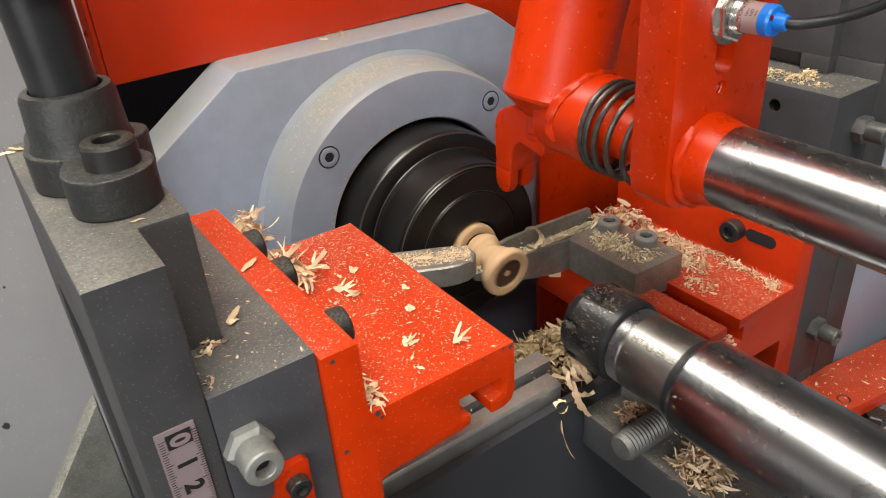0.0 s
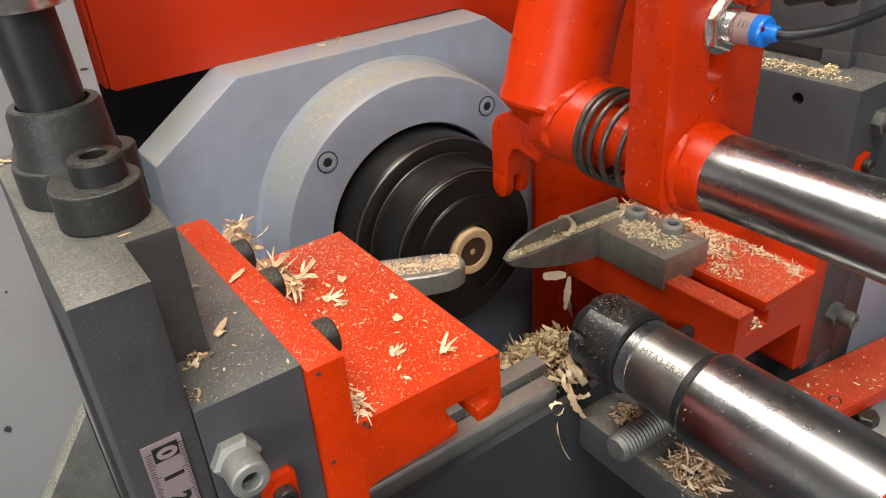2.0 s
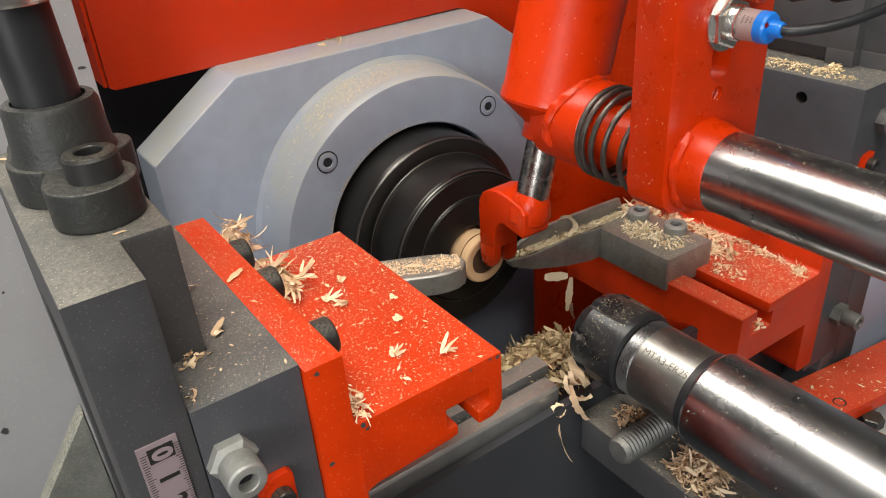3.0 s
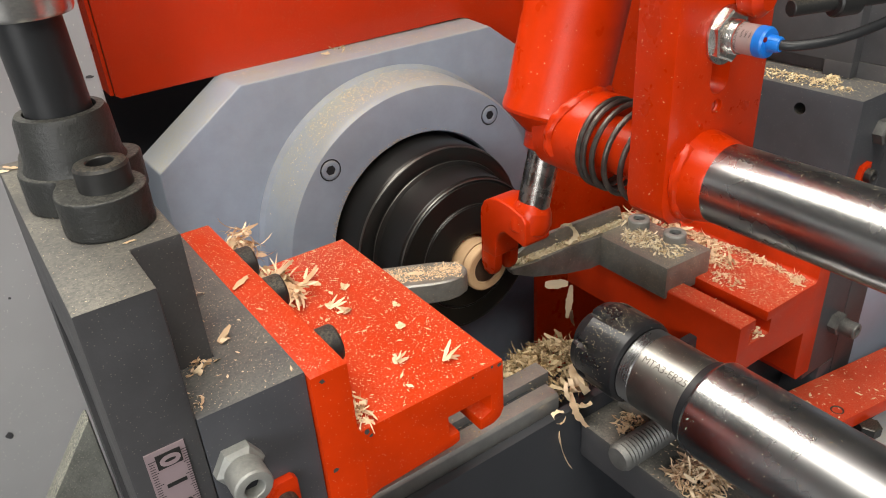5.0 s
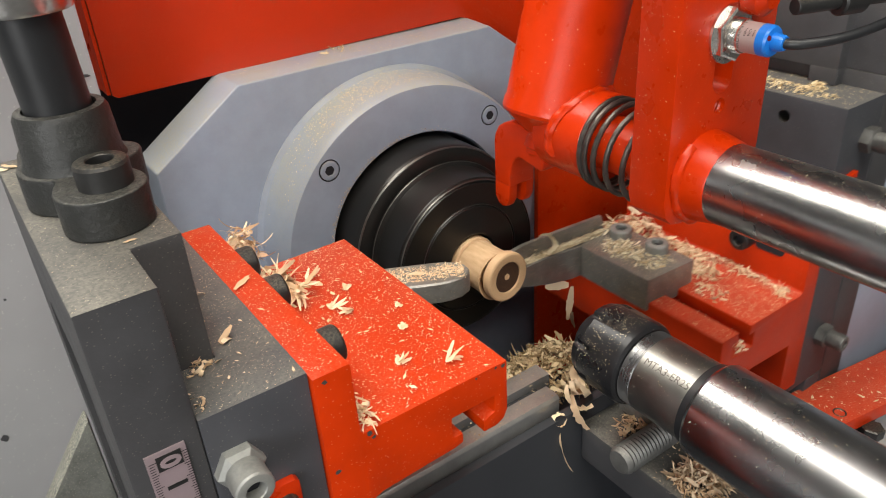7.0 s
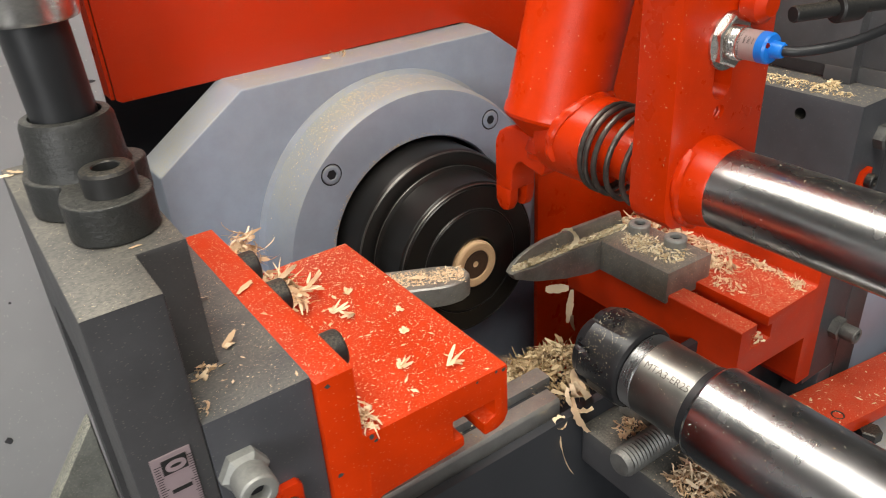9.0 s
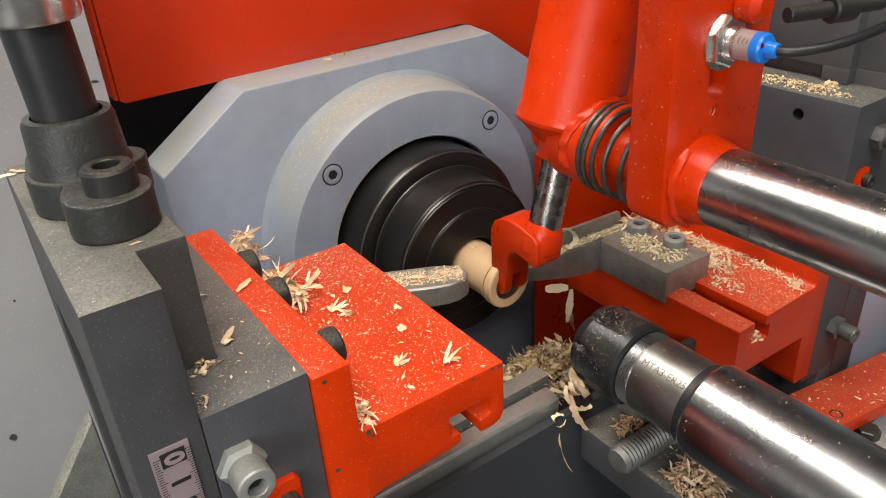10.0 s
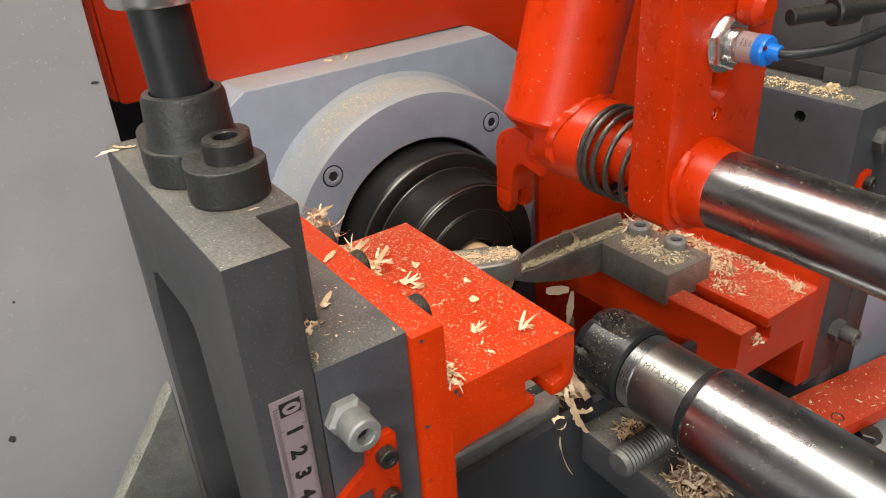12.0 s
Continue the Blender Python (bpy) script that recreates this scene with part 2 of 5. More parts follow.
def cap_screw(parent, origin, axis, head_r, head_h, material, name="screw", label="", key=None):
    """A socket head cap screw: head with a rounded rim and a hexagon socket."""
    o, a = Vector(origin), Vector(axis).normalized()
    s = head_r * 0.5
    bm = turned([(0, head_r * 0.98), (0.0003, head_r), (head_h - head_r * 0.16, head_r), (head_h - head_r * 0.04, head_r * 0.93), (head_h, head_r * 0.82), (head_h, s * 1.08), (head_h - 0.0004, s), (head_h * 0.45, s), (head_h * 0.45, 0)], o, a, 36)
    ob = part(name, bm, material, parent, label)
    # hexagon at the hole's bottom, near-black to paint the shade inside
    sock = hex_prism(o + a * (head_h * 0.46), a, s * 1.8, head_h * 0.1, chamfer=0.0001)
    part("socket", sock, SHADE_BLACK, ob)
    return ob


def cut(ob, cutter_mesh, material):
    """Cut an opening into a part, as a drill or a mill does."""
    tool = part("cutter", cutter_mesh, material, ob.parent)
    m = ob.modifiers.new("cut", "BOOLEAN")
    m.operation, m.solver, m.material_mode, m.object = "DIFFERENCE", "EXACT", "TRANSFER", tool
    bpy.context.view_layer.update()
    me = bpy.data.meshes.new_from_object(ob.evaluated_get(bpy.context.evaluated_depsgraph_get()))
    ob.modifiers.clear()
    old, ob.data = ob.data, me
    bpy.data.meshes.remove(old)
    bpy.data.objects.remove(tool)
    me.name = ob.name
    me.set_sharp_from_angle(angle=radians(20))


def weld_ring(centre, big, small, rough, seed, start=0, stop=360, saddle=0.0):
    """A lumpy weld bead round a bar that lies along y; saddle is the radius of the barrel on which it sits."""
    bm = bmesh.new()
    n, seg = max(24, int((stop - start) / 3)), 14
    rings = []
    for i in range(n + 1):
        a = radians(start + (stop - start) * i / n)
        lump = 1 + rough * noise.noise(Vector((2.1 * math.cos(a), 2.1 * math.sin(a), seed)) * 2.2)
        dip = saddle - math.sqrt(max(0.0, saddle ** 2 - (big * math.cos(a)) ** 2)) if saddle else 0.0
        ring = []
        for k in range(seg):
            b = 2 * math.pi * k / seg
            r = small * lump * (1 + 0.22 * noise.noise(Vector((big * math.cos(a) * 120, math.sin(b) * 1.1 + seed, big * math.sin(a) * 95 + math.cos(b)))))
            rr = big + r * math.cos(b)
            ring.append(bm.verts.new((centre[0] + rr * math.cos(a), centre[1] + dip + 0.75 * r * math.sin(b), centre[2] + rr * math.sin(a))))
        rings.append(ring)
    for p, q in zip(rings, rings[1:]):
        for k in range(seg):
            bm.faces.new((p[k], p[(k + 1) % seg], q[(k + 1) % seg], q[k]))
    bm.faces.new(rings[0])
    bm.faces.new(rings[-1])
    return bm


# ---- unseen plain room added round the machine ----
def room():
    for name, args, mat in (("floor", (-3, 3, -3, 3, FLOOR - 0.1, FLOOR), FLOOR_GREY), ("ceiling", (-3, 3, -3, 3, 1.75, 1.85), ROOM_DARK),
                            ("wall_north", (-3.1, 3.1, 3, 3.1, FLOOR - 0.1, 1.85), WALL_PAINT), ("wall_south", (-3.1, 3.1, -3.1, -3, FLOOR - 0.1, 1.85), WALL_PAINT),
                            ("wall_west", (-3.1, -3, -3, 3, FLOOR - 0.1, 1.85), WALL_PAINT), ("wall_east", (3, 3.1, -3, 3, FLOOR - 0.1, 1.85), WALL_PAINT)):
        tagged(part(name, box(*args, bevel=0), mat), {"floor": "plain grey concrete workshop floor", "ceiling": "plain grey workshop ceiling"}.get(name, "plain pale painted workshop wall"), name.split("_")[0], kind="structure")


room()


# ---- headstock ----
def headstock():
    h = thing("headstock", "blue-grey lathe headstock with a red sheet cover and bolted flange", "headstock", at=(0, 0.43, 0))
    base = Matrix.Translation((0, -0.43, 0))

    def put(name, bm, mat, label="", parent=None):
        bm.transform(base)
        return part(name, bm, mat, parent or h, label)

    # mounting plate: an octagon with wide, dusty bevels
    oct_front = [(-0.101, 0.1188), (0.093, 0.1198), (0.15, 0.079), (0.15, -0.24), (-0.161, -0.24), (-0.159, 0.0785)]
    plate = prism(oct_front, 0.4295, 0.462, "y", 0)
    for v in plate.verts:  # the front edge is chamfered
        if v.co.y < 0.43:
            v.co.z -= 0.0016 if v.co.z > 0.05 else 0.0
            v.co.x += 0.0016 if v.co.x < 0 else -0.0016
    bevel_all(plate, 0.0016, 3)
    put("mounting_plate", plate, BLUE_GREY, "blue-grey painted octagonal plate dusted with sawdust on its edges")
    prof = [(0.455, 0.107), (0.4285, 0.1075), (0.4265, 0.1045), (0.397, 0.1025), (0.3935, 0.1005), (0.393, 0.098), (0.393, 0.0705), (0.3945, 0.0695), (0.43, 0.0695), (0.43, 0.09)]
    ring = put("flange_ring", turned([(d, r) for d, r in prof], (0, 0, 0), (0, 1, 0), 128, closed=True), BLUE_GREY, "blue-grey machined flange ring with a sawdust-covered rim")
    for degrees in (48.5, 135.7, -44.0, -136.0):
        a = radians(degrees)
        x, z = 0.0912 * math.cos(a), 0.0912 * math.sin(a)
        # near-black disc that paints the shade round a recessed head
        seat = turned([(0.39285, 0.0072), (0.3936, 0.0072)], (x, 0, z), (0, 1, 0), 28)
        seat.transform(base)
        part("screw_seat", seat, SHADE_BLACK, ring)
        cap_screw(ring, (x, 0.3929 - 0.43, z), (0, -1, 0), 0.0064, 0.0007, BLUE_GREY, "flange_screw", "recessed socket screw with a hexagon hole")
    # red sheet cover with an opening round the plate
    zc = 0.121
    cover = [(-0.164, 0.27), (-0.164, zc - 0.002), (-0.161, zc - 0.004), (0.086, zc), (0.094, zc - 0.002), (0.2, 0.052), (0.6, 0.052), (0.6, 0.27)]
    put("cover", prism(cover, 0.458, 0.4605, "y", 0.0006), RED_COVER, "large red painted sheet cover")
    put("cover_side", box(-0.1662, -0.1642, 0.461, 0.70, zc - 0.002, 0.27, 0), RED_CLEAN)
    # sheet coloured near-black in place of the shade behind the cover
    put("cavity", box(-0.19, 0.6, 0.52, 0.53, -0.5, 0.27, 0), SHADE_BLACK, "near-black sheet that paints the shade behind the cover")
    return h


headstock()


def guard_panel():
    g = tagged(part("machine_panel", prism([(-1.2, FLOOR), (-0.1795, FLOOR), (-0.1795, 0.3), (-1.2, 0.3)], 0.40, 0.4025, "y", 0.0008), PANEL_GREY), "plain light grey painted sheet metal panel of the lathe", "panel", kind="structure")
    return g


def panel_marks():
    bm = bmesh.new()
    random.seed(3)
    # flat dark patches drawn just in front of the panel
    for x, z, rx, rz in ((-0.277, -0.035, 0.0022, 0.0026), (-0.184, 0.147, 0.0024, 0.0009), (-0.252, 0.045, 0.0008, 0.0008), (-0.262, 0.085, 0.0006, 0.0007)):
        bm.faces.new([bm.verts.new((x + rx * random.uniform(0.6, 1.1) * math.cos(a), 0.3996, z + rz * random.uniform(0.6, 1.1) * math.sin(a))) for a in (2 * math.pi * k / 11 for k in range(11))])
    tagged(part("paint_chips", bm, IRON_GREY), "small flat dark marks on the grey panel", "paint chips", kind="stuff")


guard_panel()
panel_marks()


# ---- chuck ----
def chuck():
    c = thing("spindle_chuck", "black stepped steel collet chuck, spinning in the flange", "chuck", at=(0, 0.39, 0))
    base = Matrix.Translation((0, -0.39, 0))
    steps = (("chuck_body", [(0.47, 0.0), (0.47, 0.0664), (0.375, 0.0664), (0.3722, 0.0658), (0.3702, 0.0645), (0.369, 0.0622), (0.3684, 0.0595), (0.3684, 0.0574)]),
             ("chuck_sleeve", [(0.40, 0.0), (0.40, 0.057), (0.3682, 0.057), (0.3668, 0.0567), (0.3662, 0.0558), (0.3655, 0.0545), (0.3625, 0.0541), (0.3435, 0.0538), (0.3428, 0.0532)]),
             ("chuck_nose", [(0.39, 0.0), (0.39, 0.0528), (0.3424, 0.053), (0.3412, 0.0526), (0.3408, 0.0519), (0.3412, 0.0513), (0.3404, 0.0506), (0.3400, 0.0374), (0.3394, 0.0368), (0.3398, 0.0362), (0.339, 0.0352), (0.3375, 0.024), (0.3368, 0.0215), (0.3365, 0.0188), (0.337, 0.0176), (0.36, 0.0172), (0.36, 0.0)]))
    edges = {"chuck_body": ((0.3712, 0.0649, 0.0008),), "chuck_sleeve": ((0.3672, 0.0565, 0.0005),), "chuck_nose": ((0.3414, 0.0523, 0.0005), (0.3418, 0.0512, 0.0003), (0.3396, 0.0368, 0.00025))}
    for name, prof in steps:
        bm = turned(prof, (0, 0, 0), (0, 1, 0), 128)
        bm.transform(base)
        body = part(name, bm, CHUCK_BLACK, c)
        for y, r, thick in edges[name]:
            # thin ring in the paler metal, a painted glint on this edge
            ring = turned([(y - thick, r), (y - thick * 0.4, r + thick * 0.75), (y + thick * 0.5, r + thick), (y + thick, r + thick * 0.4), (y + thick * 0.4, r - thick * 0.5)], (0, 0, 0), (0, 1, 0), 128, closed=True)
            ring.transform(base)
            part("worn_edge", ring, CHUCK_GLINT, body, "thin paler ring that paints the glint of the edge")
    return c


CHUCK = chuck()


# ---- left tool carriage ----
def left_carriage():
    c = thing("left_tool_carriage", "dark grey cross slide with red holder, gouge and black hose", "tool carriage", at=(-0.19, 0.26, 0.0))
    base = Matrix.Translation((0.19, -0.26, 0.0))

    def put(name, bm, mat, label="", parent=None):
        bm.transform(base)
        return part(name, bm, mat, parent or c, label)

    # upright casting: front post and the wider body behind it, with a pocket in its outer side
    body = bmesh.new()
    prism([(-0.2195, 0.193), (-0.2138, 0.193), (-0.2138, 0.222), (-0.1976, 0.222), (-0.1976, 0.333), (-0.2195, 0.333)], -0.24, 0.136, "z", 0.0008, 2, body, lambda v: v.x < -0.219)
    outer = [(0.193, -0.24), (0.193, 0.136), (0.333, 0.136), (0.333, -0.24), (0.310, -0.24), (0.3125, 0.03), (0.3085, 0.068), (0.3025, 0.0855), (0.296, 0.0895), (0.256, 0.0895), (0.250, 0.086), (0.2475, 0.078), (0.246, 0.023), (0.244, -0.24)]
    prism(outer, -0.2368, -0.2195, "x", 0.0008, 2, body, lambda v: v.x > -0.22)
    put("upright", body, IRON_GREY, "dark grey painted casting with a dusty top and a pocket in its side")
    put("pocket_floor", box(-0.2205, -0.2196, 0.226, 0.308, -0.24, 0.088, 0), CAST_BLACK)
    put("slide_block", prism([(-0.2136, 0.193), (-0.176, 0.193), (-0.176, 0.333), (-0.1974, 0.333), (-0.1974, 0.2218), (-0.2136, 0.2218)], -0.24, 0.0868, "z", 0.0008), BLOCK_GREY, "blue-grey painted slide block with sawdust on its top")
    # rib at the back of the casting
    rib = prism([(-0.2378, 0.003), (-0.2378, -0.24), (-0.412, -0.24)], 0.334, 0.3462, "y", 0.003)
    put("rib", rib, surface("hammered_grey", (0.13, 0.135, 0.125), 0.42, vary=0.25, grain=(90, 500), specks=1.0, dust=0.75, settle=(0.0, 0.5), bump=(0.5, 0.001), dust_colour=(0.55, 0.53, 0.42)), "sloping dusty grey rib")
    # red holder
    holder = [(-0.1757, 0.0848), (-0.1757, -0.24), (-0.160, -0.24), (-0.160, -0.05), (-0.1595, 0.0175), (-0.155, 0.0192), (-0.12, 0.0206), (-0.116, 0.0215), (-0.116, 0.0265), (-0.121, 0.0265), (-0.121, 0.0368),
              (-0.0995, 0.0368), (-0.0995, 0.0285), (-0.1055, 0.0265), (-0.1055, 0.0206), (-0.0985, 0.0206), (-0.0945, 0.0225), (-0.0925, 0.0265), (-0.0925, 0.0522), (-0.1595, 0.0522), (-0.1608, 0.0535), (-0.1612, 0.0848)]
    put("tool_holder", prism(holder, 0.1905, 0.3285, "y", 0.0009), RED, "red painted tool holder with a slot, scattered with wood shavings")
    random.seed(8)
    chips = bmesh.new()
    for x, y, zz, r in ((-0.0945, 0.19035, 0.0506, 0.0016), (-0.0985, 0.19035, 0.0512, 0.0010), (-0.1085, 0.19035, 0.0508, 0.0008), (-0.1578, 0.19035, 0.0508, 0.0017), (-0.1562, 0.19035, 0.0482, 0.0012), (-0.1715, 0.19035, 0.0818, 0.0014), (-0.1722, 0.19035, 0.0405, 0.0015), (-0.1728, 0.19035, 0.012, 0.0011)):
        chips.faces.new([chips.verts.new((x + r * random.uniform(0.5, 1.1) * math.cos(a), y, zz + 0.8 * r * random.uniform(0.5, 1.1) * math.sin(a))) for a in (2 * math.pi * k / 9 for k in range(9))])
    tagged(put("paint_chips", chips, IRON_GREY, "bare grey spots where the paint has chipped"), kind="stuff")
    for y in (0.222, 0.272, 0.305):
        cap_screw(c, (-0.16 + 0.19, y - 0.26, 0.071), (1, 0, 0), 0.0078, 0.0095, BOLT_BLACK, "holder_screw", "black socket head screw")
    # gouge
    d = Vector((0.89, -0.455, 0)).normalized()
    s = Vector((-d.y, d.x, 0))
    tip = Vector((-0.0285, 0.302, 0))
    outline = []
    for u, v in ((-0.1, 0.0125), (-0.02, 0.0125), (-0.012, 0.0116), (-0.006, 0.0094), (-0.0018, 0.0056), (0, 0.0005), (-0.0012, -0.0042), (-0.006, -0.0088), (-0.013, -0.0116), (-0.02, -0.0125), (-0.1, -0.0125)):
        q = tip + d * u + s * v
        outline.append((q.x, q.y))
    put("gouge", prism(outline, 0.0065, 0.0204, "z", 0.0028, 3), TOOL_STEEL, "worn steel gouge with a rounded nose, caked with sawdust")
    # cast hose fitting on the top
    fit = bmesh.new()
    lobes = ((-0.2165, 0.275, 0.0172), (-0.2135, 0.2445, 0.0152), (-0.2175, 0.302, 0.0135), (-0.203, 0.274, 0.011))
    cx, cy, flange = -0.216, 0.264, []
    for k in range(72):
        a = 2 * math.pi * k / 72
        dx, dy, far = math.cos(a), math.sin(a), 0.0
        for lx, ly, lr in lobes:
            ox, oy = cx - lx, cy - ly
            b = ox * dx + oy * dy
            disc = b * b - (ox * ox + oy * oy - lr * lr)
            if disc > 0:
                far = max(far, -b + math.sqrt(disc))
        flange.append(far)
    for _ in range(9):
        flange = [(flange[k - 1] + 2 * flange[k] + flange[(k + 1) % 72]) / 4 for k in range(72)]
    flange = [(cx + r * math.cos(2 * math.pi * k / 72), cy + r * math.sin(2 * math.pi * k / 72)) for k, r in enumerate(flange)]
    prism(flange, 0.1362, 0.1496, "z", 0.004, 5, fit)
    turned([(0.136, 0.0182), (0.1485, 0.0178), (0.1505, 0.0168), (0.153, 0.0161), (0.1665, 0.0153), (0.1685, 0.0143), (0.1688, 0.0118), (0.16, 0.0112)], (-0.2145, 0.275, 0), (0, 0, 1), 48, fit)
    fitting = put("hose_fitting", fit, CAST_BLACK, "rough black cast flange fitting")
    cap_screw(fitting, (-0.2115 + 0.19, 0.2445 - 0.26, 0.1485), (0, 0, 1), 0.0086, 0.0095, BOLT_BLACK, "screw", "black socket head screw")
    cap_screw(fitting, (-0.2165 + 0.19, 0.3 - 0.26, 0.149), (0, 0, 1), 0.0075, 0.006, BOLT_BLACK, "screw")
    put("hose", rod((-0.2145, 0.275, 0.16), (-0.2205, 0.279, 0.34), 0.0108, 48), HOSE_BLACK, "smooth black hose standing in the fitting")
    put("hose_clamp", turned([(0.2, 0.0107), (0.2, 0.0155), (0.2015, 0.0162), (0.22, 0.0162), (0.22, 0.0107)], (-0.2165, 0.276, 0), (0, 0, 1), 48), CHROME, "pale metal hose collar")
    # tape scale
    z0 = 0.0824
    scale = put("scale", box(-0.2314, -0.2190, 0.1924, 0.193, -0.06, z0, 0), TAPE, "pinkish-white steel tape scale with black centimetre marks")
    marks = bmesh.new()
    for k in range(0, 140):
        z = z0 - 0.003 - k * 0.001
        w = 0.0026 if k % 10 == 0 else 0.0022 if k % 5 == 0 else 0.0016
        for x0, x1 in ((-0.2308, -0.2308 + w), (-0.2186 - w, -0.2186)):
            own = [marks.verts.new(p) for p in ((x0, 0.1922, z), (x1, 0.1922, z), (x1, 0.1922, z - 0.0003), (x0, 0.1922, z - 0.0003))]
            marks.faces.new(own)
    marks.transform(base)
    part("graduation", marks, INK, scale)
    for k in range(0, 12):
        cu = bpy.data.curves.new("digit", "FONT")
        cu.body, cu.size, cu.align_x, cu.align_y, cu.extrude, cu.offset = str(k), 0.0082, "CENTER", "CENTER", 0.00005, 0.00036
        tmp = new("digit", cu)
        me = bpy.data.meshes.new_from_object(tmp.evaluated_get(bpy.context.evaluated_depsgraph_get()))
        bpy.data.objects.remove(tmp)
        ob = new("digit", me)
        me.materials.append(INK if k else TAPE)
        ob.parent = scale
        ob.matrix_basis = pose(-0.2247 + 0.19, (0.1921 if k else 0.1917) - 0.26, z0 - 0.0045 - k * 0.0102, 90, 0, 0) @ pose(0, 0, 0, 0, 0, -90)
    put("zero_box", box(-0.2285, -0.2207, 0.1919, 0.1923, z0 - 0.0072, z0 - 0.0016, 0), INK, "", scale)
    # stop bolt with its nut
    bolt_at = (-0.2048, 0.193, 0.0635)
    nut = hex_prism(bolt_at, (0, -1, 0), 0.0148, 0.006, chamfer=0.0026)
    put("lock_nut", nut, ZINC, "galvanised hexagon nut")
    cap_screw(c, (bolt_at[0] + 0.19, 0.1875 - 0.26, bolt_at[2]), (0, -1, 0), 0.0067, 0.0098, ZINC, "stop_bolt", "galvanised socket head bolt")
    # pointer
    ptr = [(-0.1945, 0.0485), (-0.1885, 0.0485), (-0.187, 0.047), (-0.187, 0.0075), (-0.1985, 0.0075), (-0.1985, 0.0255), (-0.2175, 0.0245), (-0.2005, 0.0365), (-0.1995, 0.044)]
    pointer = put("pointer", prism(ptr, 0.1895, 0.1929, "y", 0.0004), RED_CLEAN, "red painted arrow-shaped pointer bracket")
    for z in (0.0395, 0.0172):
        cap_screw(pointer, (-0.1928 + 0.19, 0.1895 - 0.26, z), (0, -1, 0), 0.0042, 0.0045, BOLT_BLACK, "screw", "small black socket screw")
    return c


LEFT = left_carriage()


# ---- right tool carriage ----
def right_carriage():
    c = thing("right_tool_carriage", "grey cross slide with red holder and dusty skew tool", "tool carriage", at=(0.15, 0.25, 0))
    base = Matrix.Translation((-0.15, -0.25, 0))

    def put(name, bm, mat, label="", parent=None):
        bm.transform(base)
        return part(name, bm, mat, parent or c, label)

    z = -0.010
    holder = [(0.0762, z - 0.034), (0.0762, z - 0.001), (0.077, z), (0.0905, z), (0.0905, z - 0.0065), (0.0865, z - 0.0065), (0.0865, z - 0.0165), (0.106, z - 0.0165), (0.106, z - 0.0065), (0.1015, z - 0.0065), (0.1015, z),
              (0.1495, z), (0.151, z + 0.002), (0.151, z + 0.042), (0.1645, z + 0.042), (0.1645, z - 0.075), (0.15, z - 0.075), (0.147, z - 0.07), (0.147, z - 0.036), (0.10, z - 0.034)]
    put("tool_holder", prism(holder, 0.1895, 0.328, "y", 0.0009), RED_DUSTY, "red painted slotted tool holder covered with sawdust")
    cap_screw(c, (0.151 - 0.15, 0.232 - 0.25, 0.012), (-1, 0, 0), 0.0068, 0.008, BOLT_BLACK, "holder_screw", "black socket head screw")
    # solid near-black inlay that paints a slot's shade; no opening is cut
    put("slot", prism([(0.209 + 0.004 * math.cos(a) + (0.012 if math.cos(a) > 0 else 0), 0.012 + 0.004 * math.sin(a)) for a in (math.pi * k / 8 + 0.01 for k in range(16))], 0.1505, 0.1515, "x", 0), SHADE_BLACK)
    # tool: shank block, clamp screws, blade
    shank = [(0.0742, 0.2415), (0.1132, 0.2400), (0.1142, 0.303), (0.076, 0.303), (0.0742, 0.296)]
    put("tool_shank", prism(shank, z - 0.0056, 0.0062, "z", 0.0008), TOOL_STEEL, "thick steel tool shank clamped on the holder")
    blade = bmesh.new()
    prism([(-0.002, 0.0105), (0.001, 0.0108), (0.017, 0.0086), (0.043, 0.0088), (0.078, 0.0062), (0.078, -0.0155), (0.066, -0.0152), (0.044, -0.0105), (0.017, -0.002), (0.001, 0.006)], 0.296, 0.2982, "y", 0.0009, 2, blade)
    prism([(0.0, 0.0085), (0.003, 0.0095), (0.017, 0.0078), (0.043, 0.0078), (0.078, 0.0052), (0.078, -0.0152), (0.066, -0.0149), (0.044, -0.0102), (0.017, -0.0018), (0.002, 0.0045)], 0.2981, 0.3036, "y", 0.0004, 1, blade)
    prism([(0.001, 0.007), (0.005, 0.0112), (0.012, 0.0152), (0.02, 0.0176), (0.032, 0.0192), (0.061, 0.0186), (0.099, 0.0168), (0.103, 0.004), (0.03, 0.0)], 0.3034, 0.3064, "y", 0.0007, 2, blade)
    put("blade", blade, TOOL_STEEL, "grey steel skew blade with sawdust in its hollow")
    for x, y in ((0.1025, 0.2895), (0.1045, 0.2615)):
        cap_screw(c, (x - 0.15, y - 0.25, 0.0062), (0, 0, 1), 0.0072, 0.0066, ZINC, "clamp_screw", "dull steel socket head screw")
    # grey slide block and upright behind
    block = put("slide_block", box(0.1652, 0.2038, 0.193, 0.3, -0.095, 0.0997), BLOCK_GREY, "grey painted slide block with chips lying on top")
    drill = turned([(0.0, 0.0), (0.0, 0.0036), (0.02, 0.0036), (0.02, 0.0)], (0.1602, 0.2287, 0.0872), (1, 0, 0), 28)
    drill.transform(base)
    # black walls put the shade of the drilled hole into the colour
    cut(block, drill, BOLT_BLACK)
    put("slide_foot", prism([(0.2042, -0.16), (0.179, -0.16), (0.1875, -0.0965), (0.2042, -0.0965)], 0.1935, 0.3, "y"), BLOCK_GREY)
    put("side_plate", box(0.2304, 0.36, 0.195, 0.3, -0.16, 0.06), BLUE_GREY)
    upright = bmesh.new()
